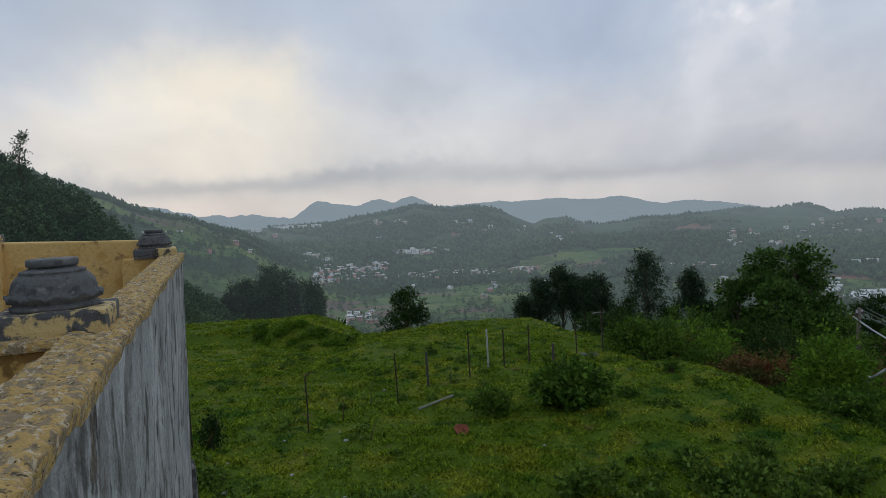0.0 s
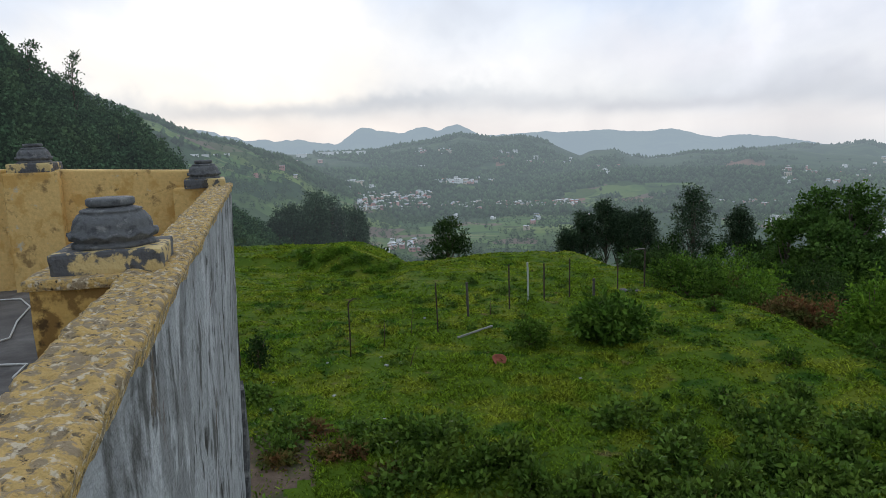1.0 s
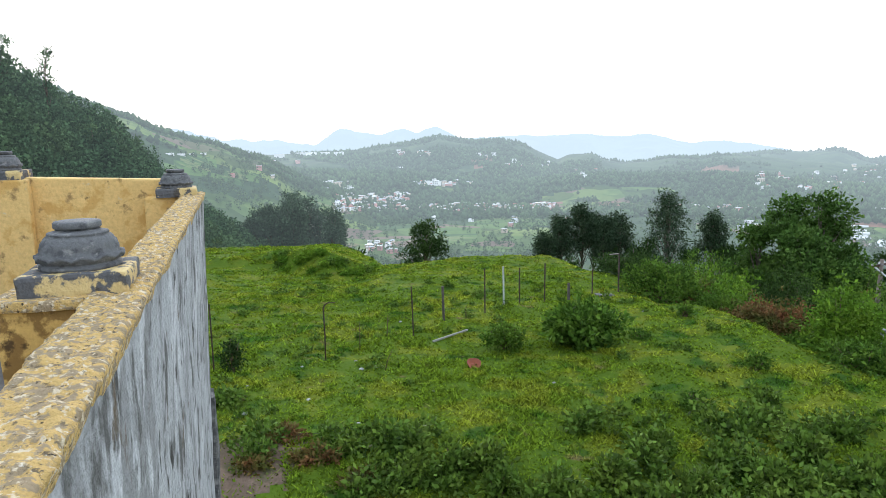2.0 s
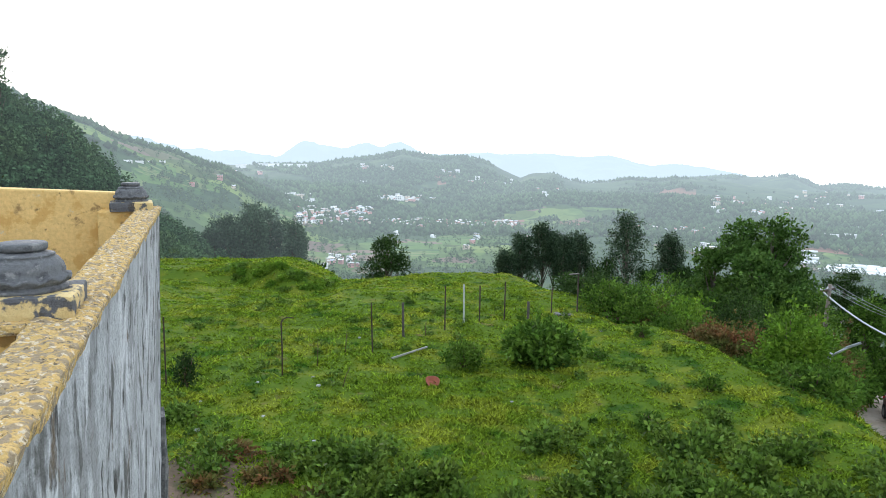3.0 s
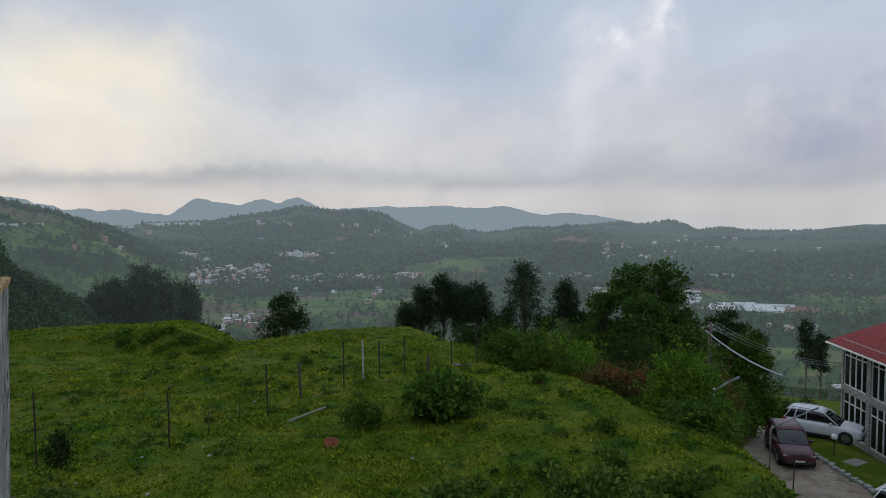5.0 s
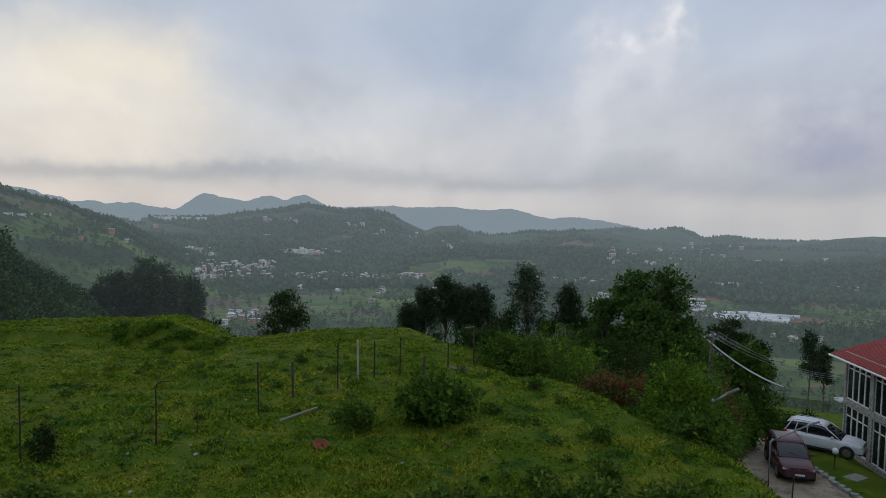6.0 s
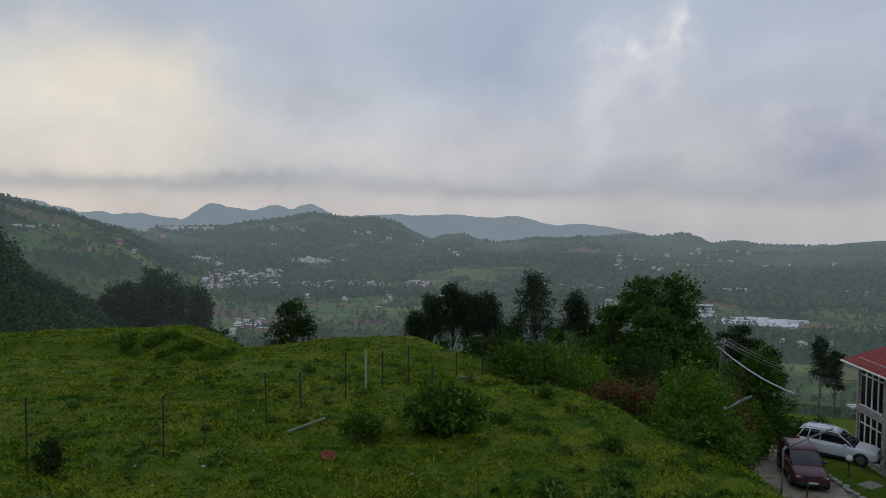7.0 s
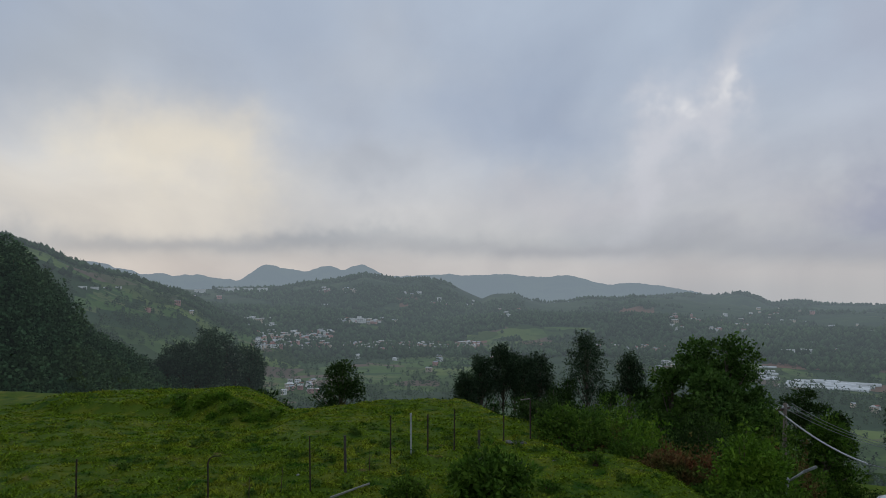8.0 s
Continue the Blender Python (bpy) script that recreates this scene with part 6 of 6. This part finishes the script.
def valley_houses():
    rng = np.random.default_rng(401)
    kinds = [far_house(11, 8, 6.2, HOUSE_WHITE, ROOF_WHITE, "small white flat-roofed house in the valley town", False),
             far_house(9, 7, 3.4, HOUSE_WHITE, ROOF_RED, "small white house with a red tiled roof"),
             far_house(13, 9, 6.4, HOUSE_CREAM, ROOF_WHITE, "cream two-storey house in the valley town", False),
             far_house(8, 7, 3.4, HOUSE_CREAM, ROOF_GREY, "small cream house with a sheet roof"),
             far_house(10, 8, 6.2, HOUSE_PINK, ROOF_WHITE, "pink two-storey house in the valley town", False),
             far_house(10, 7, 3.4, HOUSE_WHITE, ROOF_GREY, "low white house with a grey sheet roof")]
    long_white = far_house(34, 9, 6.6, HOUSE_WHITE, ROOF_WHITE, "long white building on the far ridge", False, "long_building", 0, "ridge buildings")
    green = thing("greenhouse", "long white plastic greenhouse tunnel in the valley", "greenhouse", "greenhouses")
    bm = bmesh.new()
    prof = [(-4, 0), (-4, 2.2), (-3, 3.4), (-1.2, 4.1), (1.2, 4.1), (3, 3.4), (4, 2.2), (4, 0)]
    a = [bm.verts.new((-17, y, z - 1.0)) for y, z in prof]
    b = [bm.verts.new((17, y, z - 1.0)) for y, z in prof]
    for k in range(7):
        bm.faces.new((a[k], a[k + 1], b[k + 1], b[k]))
    bm.faces.new(list(reversed(a)))
    bm.faces.new(b)
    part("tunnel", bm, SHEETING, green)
    used = set()

    def put(ob, az, r, turn, up=0.0, size=0.56):
        x, y = polar(az, r)
        m = pose(x, y, land_at(x, y) + 0.2 + up, 0, 0, turn - az) @ Matrix.Scale(size * rng.uniform(0.8, 1.25), 4)
        if ob not in used:
            used.add(ob)
            ob.matrix_basis = m
        else:
            c = copy_thing(ob, m)
            c.matrix_basis = m

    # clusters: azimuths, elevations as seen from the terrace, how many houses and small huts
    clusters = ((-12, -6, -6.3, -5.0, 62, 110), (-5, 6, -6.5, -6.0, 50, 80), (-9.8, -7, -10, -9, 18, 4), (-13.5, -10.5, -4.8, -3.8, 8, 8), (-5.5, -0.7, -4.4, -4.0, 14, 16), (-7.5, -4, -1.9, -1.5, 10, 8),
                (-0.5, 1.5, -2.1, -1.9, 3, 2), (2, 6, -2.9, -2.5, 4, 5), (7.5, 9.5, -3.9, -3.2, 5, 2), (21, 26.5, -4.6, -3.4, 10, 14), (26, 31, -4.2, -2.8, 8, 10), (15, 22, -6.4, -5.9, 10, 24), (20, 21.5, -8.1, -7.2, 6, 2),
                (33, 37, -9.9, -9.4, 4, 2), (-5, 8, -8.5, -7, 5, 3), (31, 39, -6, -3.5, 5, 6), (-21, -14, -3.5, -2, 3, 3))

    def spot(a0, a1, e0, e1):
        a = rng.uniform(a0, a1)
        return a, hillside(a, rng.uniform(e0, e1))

    # the smallest and farthest roofs, past picking apart
    vs, fs, mi = [], [], []
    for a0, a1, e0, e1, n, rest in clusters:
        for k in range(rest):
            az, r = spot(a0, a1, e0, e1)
            x, y = polar(az, r)
            z, w, d, h, q = land_at(x, y), rng.uniform(2.2, 4.4), rng.uniform(2.0, 3.4), rng.uniform(3.0, 5.0), rng.uniform(0, 3)
            c, sn, o = math.cos(q), math.sin(q), len(vs)
            for zz in (z - 3, z + h):
                vs += [(x + c * p * w - sn * u * d, y + sn * p * w + c * u * d, zz) for p, u in ((-1, -1), (1, -1), (1, 1), (-1, 1))]
            vs += [(x - c * w, y - sn * w, z + h + 1.2), (x + c * w, y + sn * w, z + h + 1.2)]
            fs += [tuple(o + i for i in g) for g in ((0, 1, 5, 4), (1, 2, 6, 5), (2, 3, 7, 6), (3, 0, 4, 7), (4, 5, 9, 8), (6, 7, 8, 9), (5, 6, 9), (7, 4, 8))]
            wall, roof = int(rng.integers(0, 3)), int(rng.integers(3, 6))
            mi += [wall] * 4 + [roof] * 2 + [wall] * 2
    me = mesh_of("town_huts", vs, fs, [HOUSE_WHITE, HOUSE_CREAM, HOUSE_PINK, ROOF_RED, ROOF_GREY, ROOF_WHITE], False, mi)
    tagged(new("town_huts", me), "crowd of small far houses in the valley", "houses", kind="stuff")
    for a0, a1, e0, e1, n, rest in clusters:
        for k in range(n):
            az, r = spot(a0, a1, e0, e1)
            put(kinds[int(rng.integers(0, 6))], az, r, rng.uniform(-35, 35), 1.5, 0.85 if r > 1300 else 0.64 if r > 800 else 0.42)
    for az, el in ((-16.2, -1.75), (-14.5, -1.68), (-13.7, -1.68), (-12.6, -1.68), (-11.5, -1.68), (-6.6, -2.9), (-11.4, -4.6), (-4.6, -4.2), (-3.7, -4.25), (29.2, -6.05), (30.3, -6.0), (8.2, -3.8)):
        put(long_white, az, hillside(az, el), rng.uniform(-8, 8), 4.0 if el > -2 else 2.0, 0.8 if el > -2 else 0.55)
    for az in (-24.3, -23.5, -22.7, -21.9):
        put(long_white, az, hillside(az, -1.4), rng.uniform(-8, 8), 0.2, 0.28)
    for row in range(4):
        for k in range(4):
            put(green, 29.6 + 1.25 * k + 0.25 * row, 850 + 20 * row, 8, 0.0, 0.75)
    for k in range(5):
        put(green, 27.9, 900 + 26 * k, 6, 0.0, 0.6)


valley_houses()
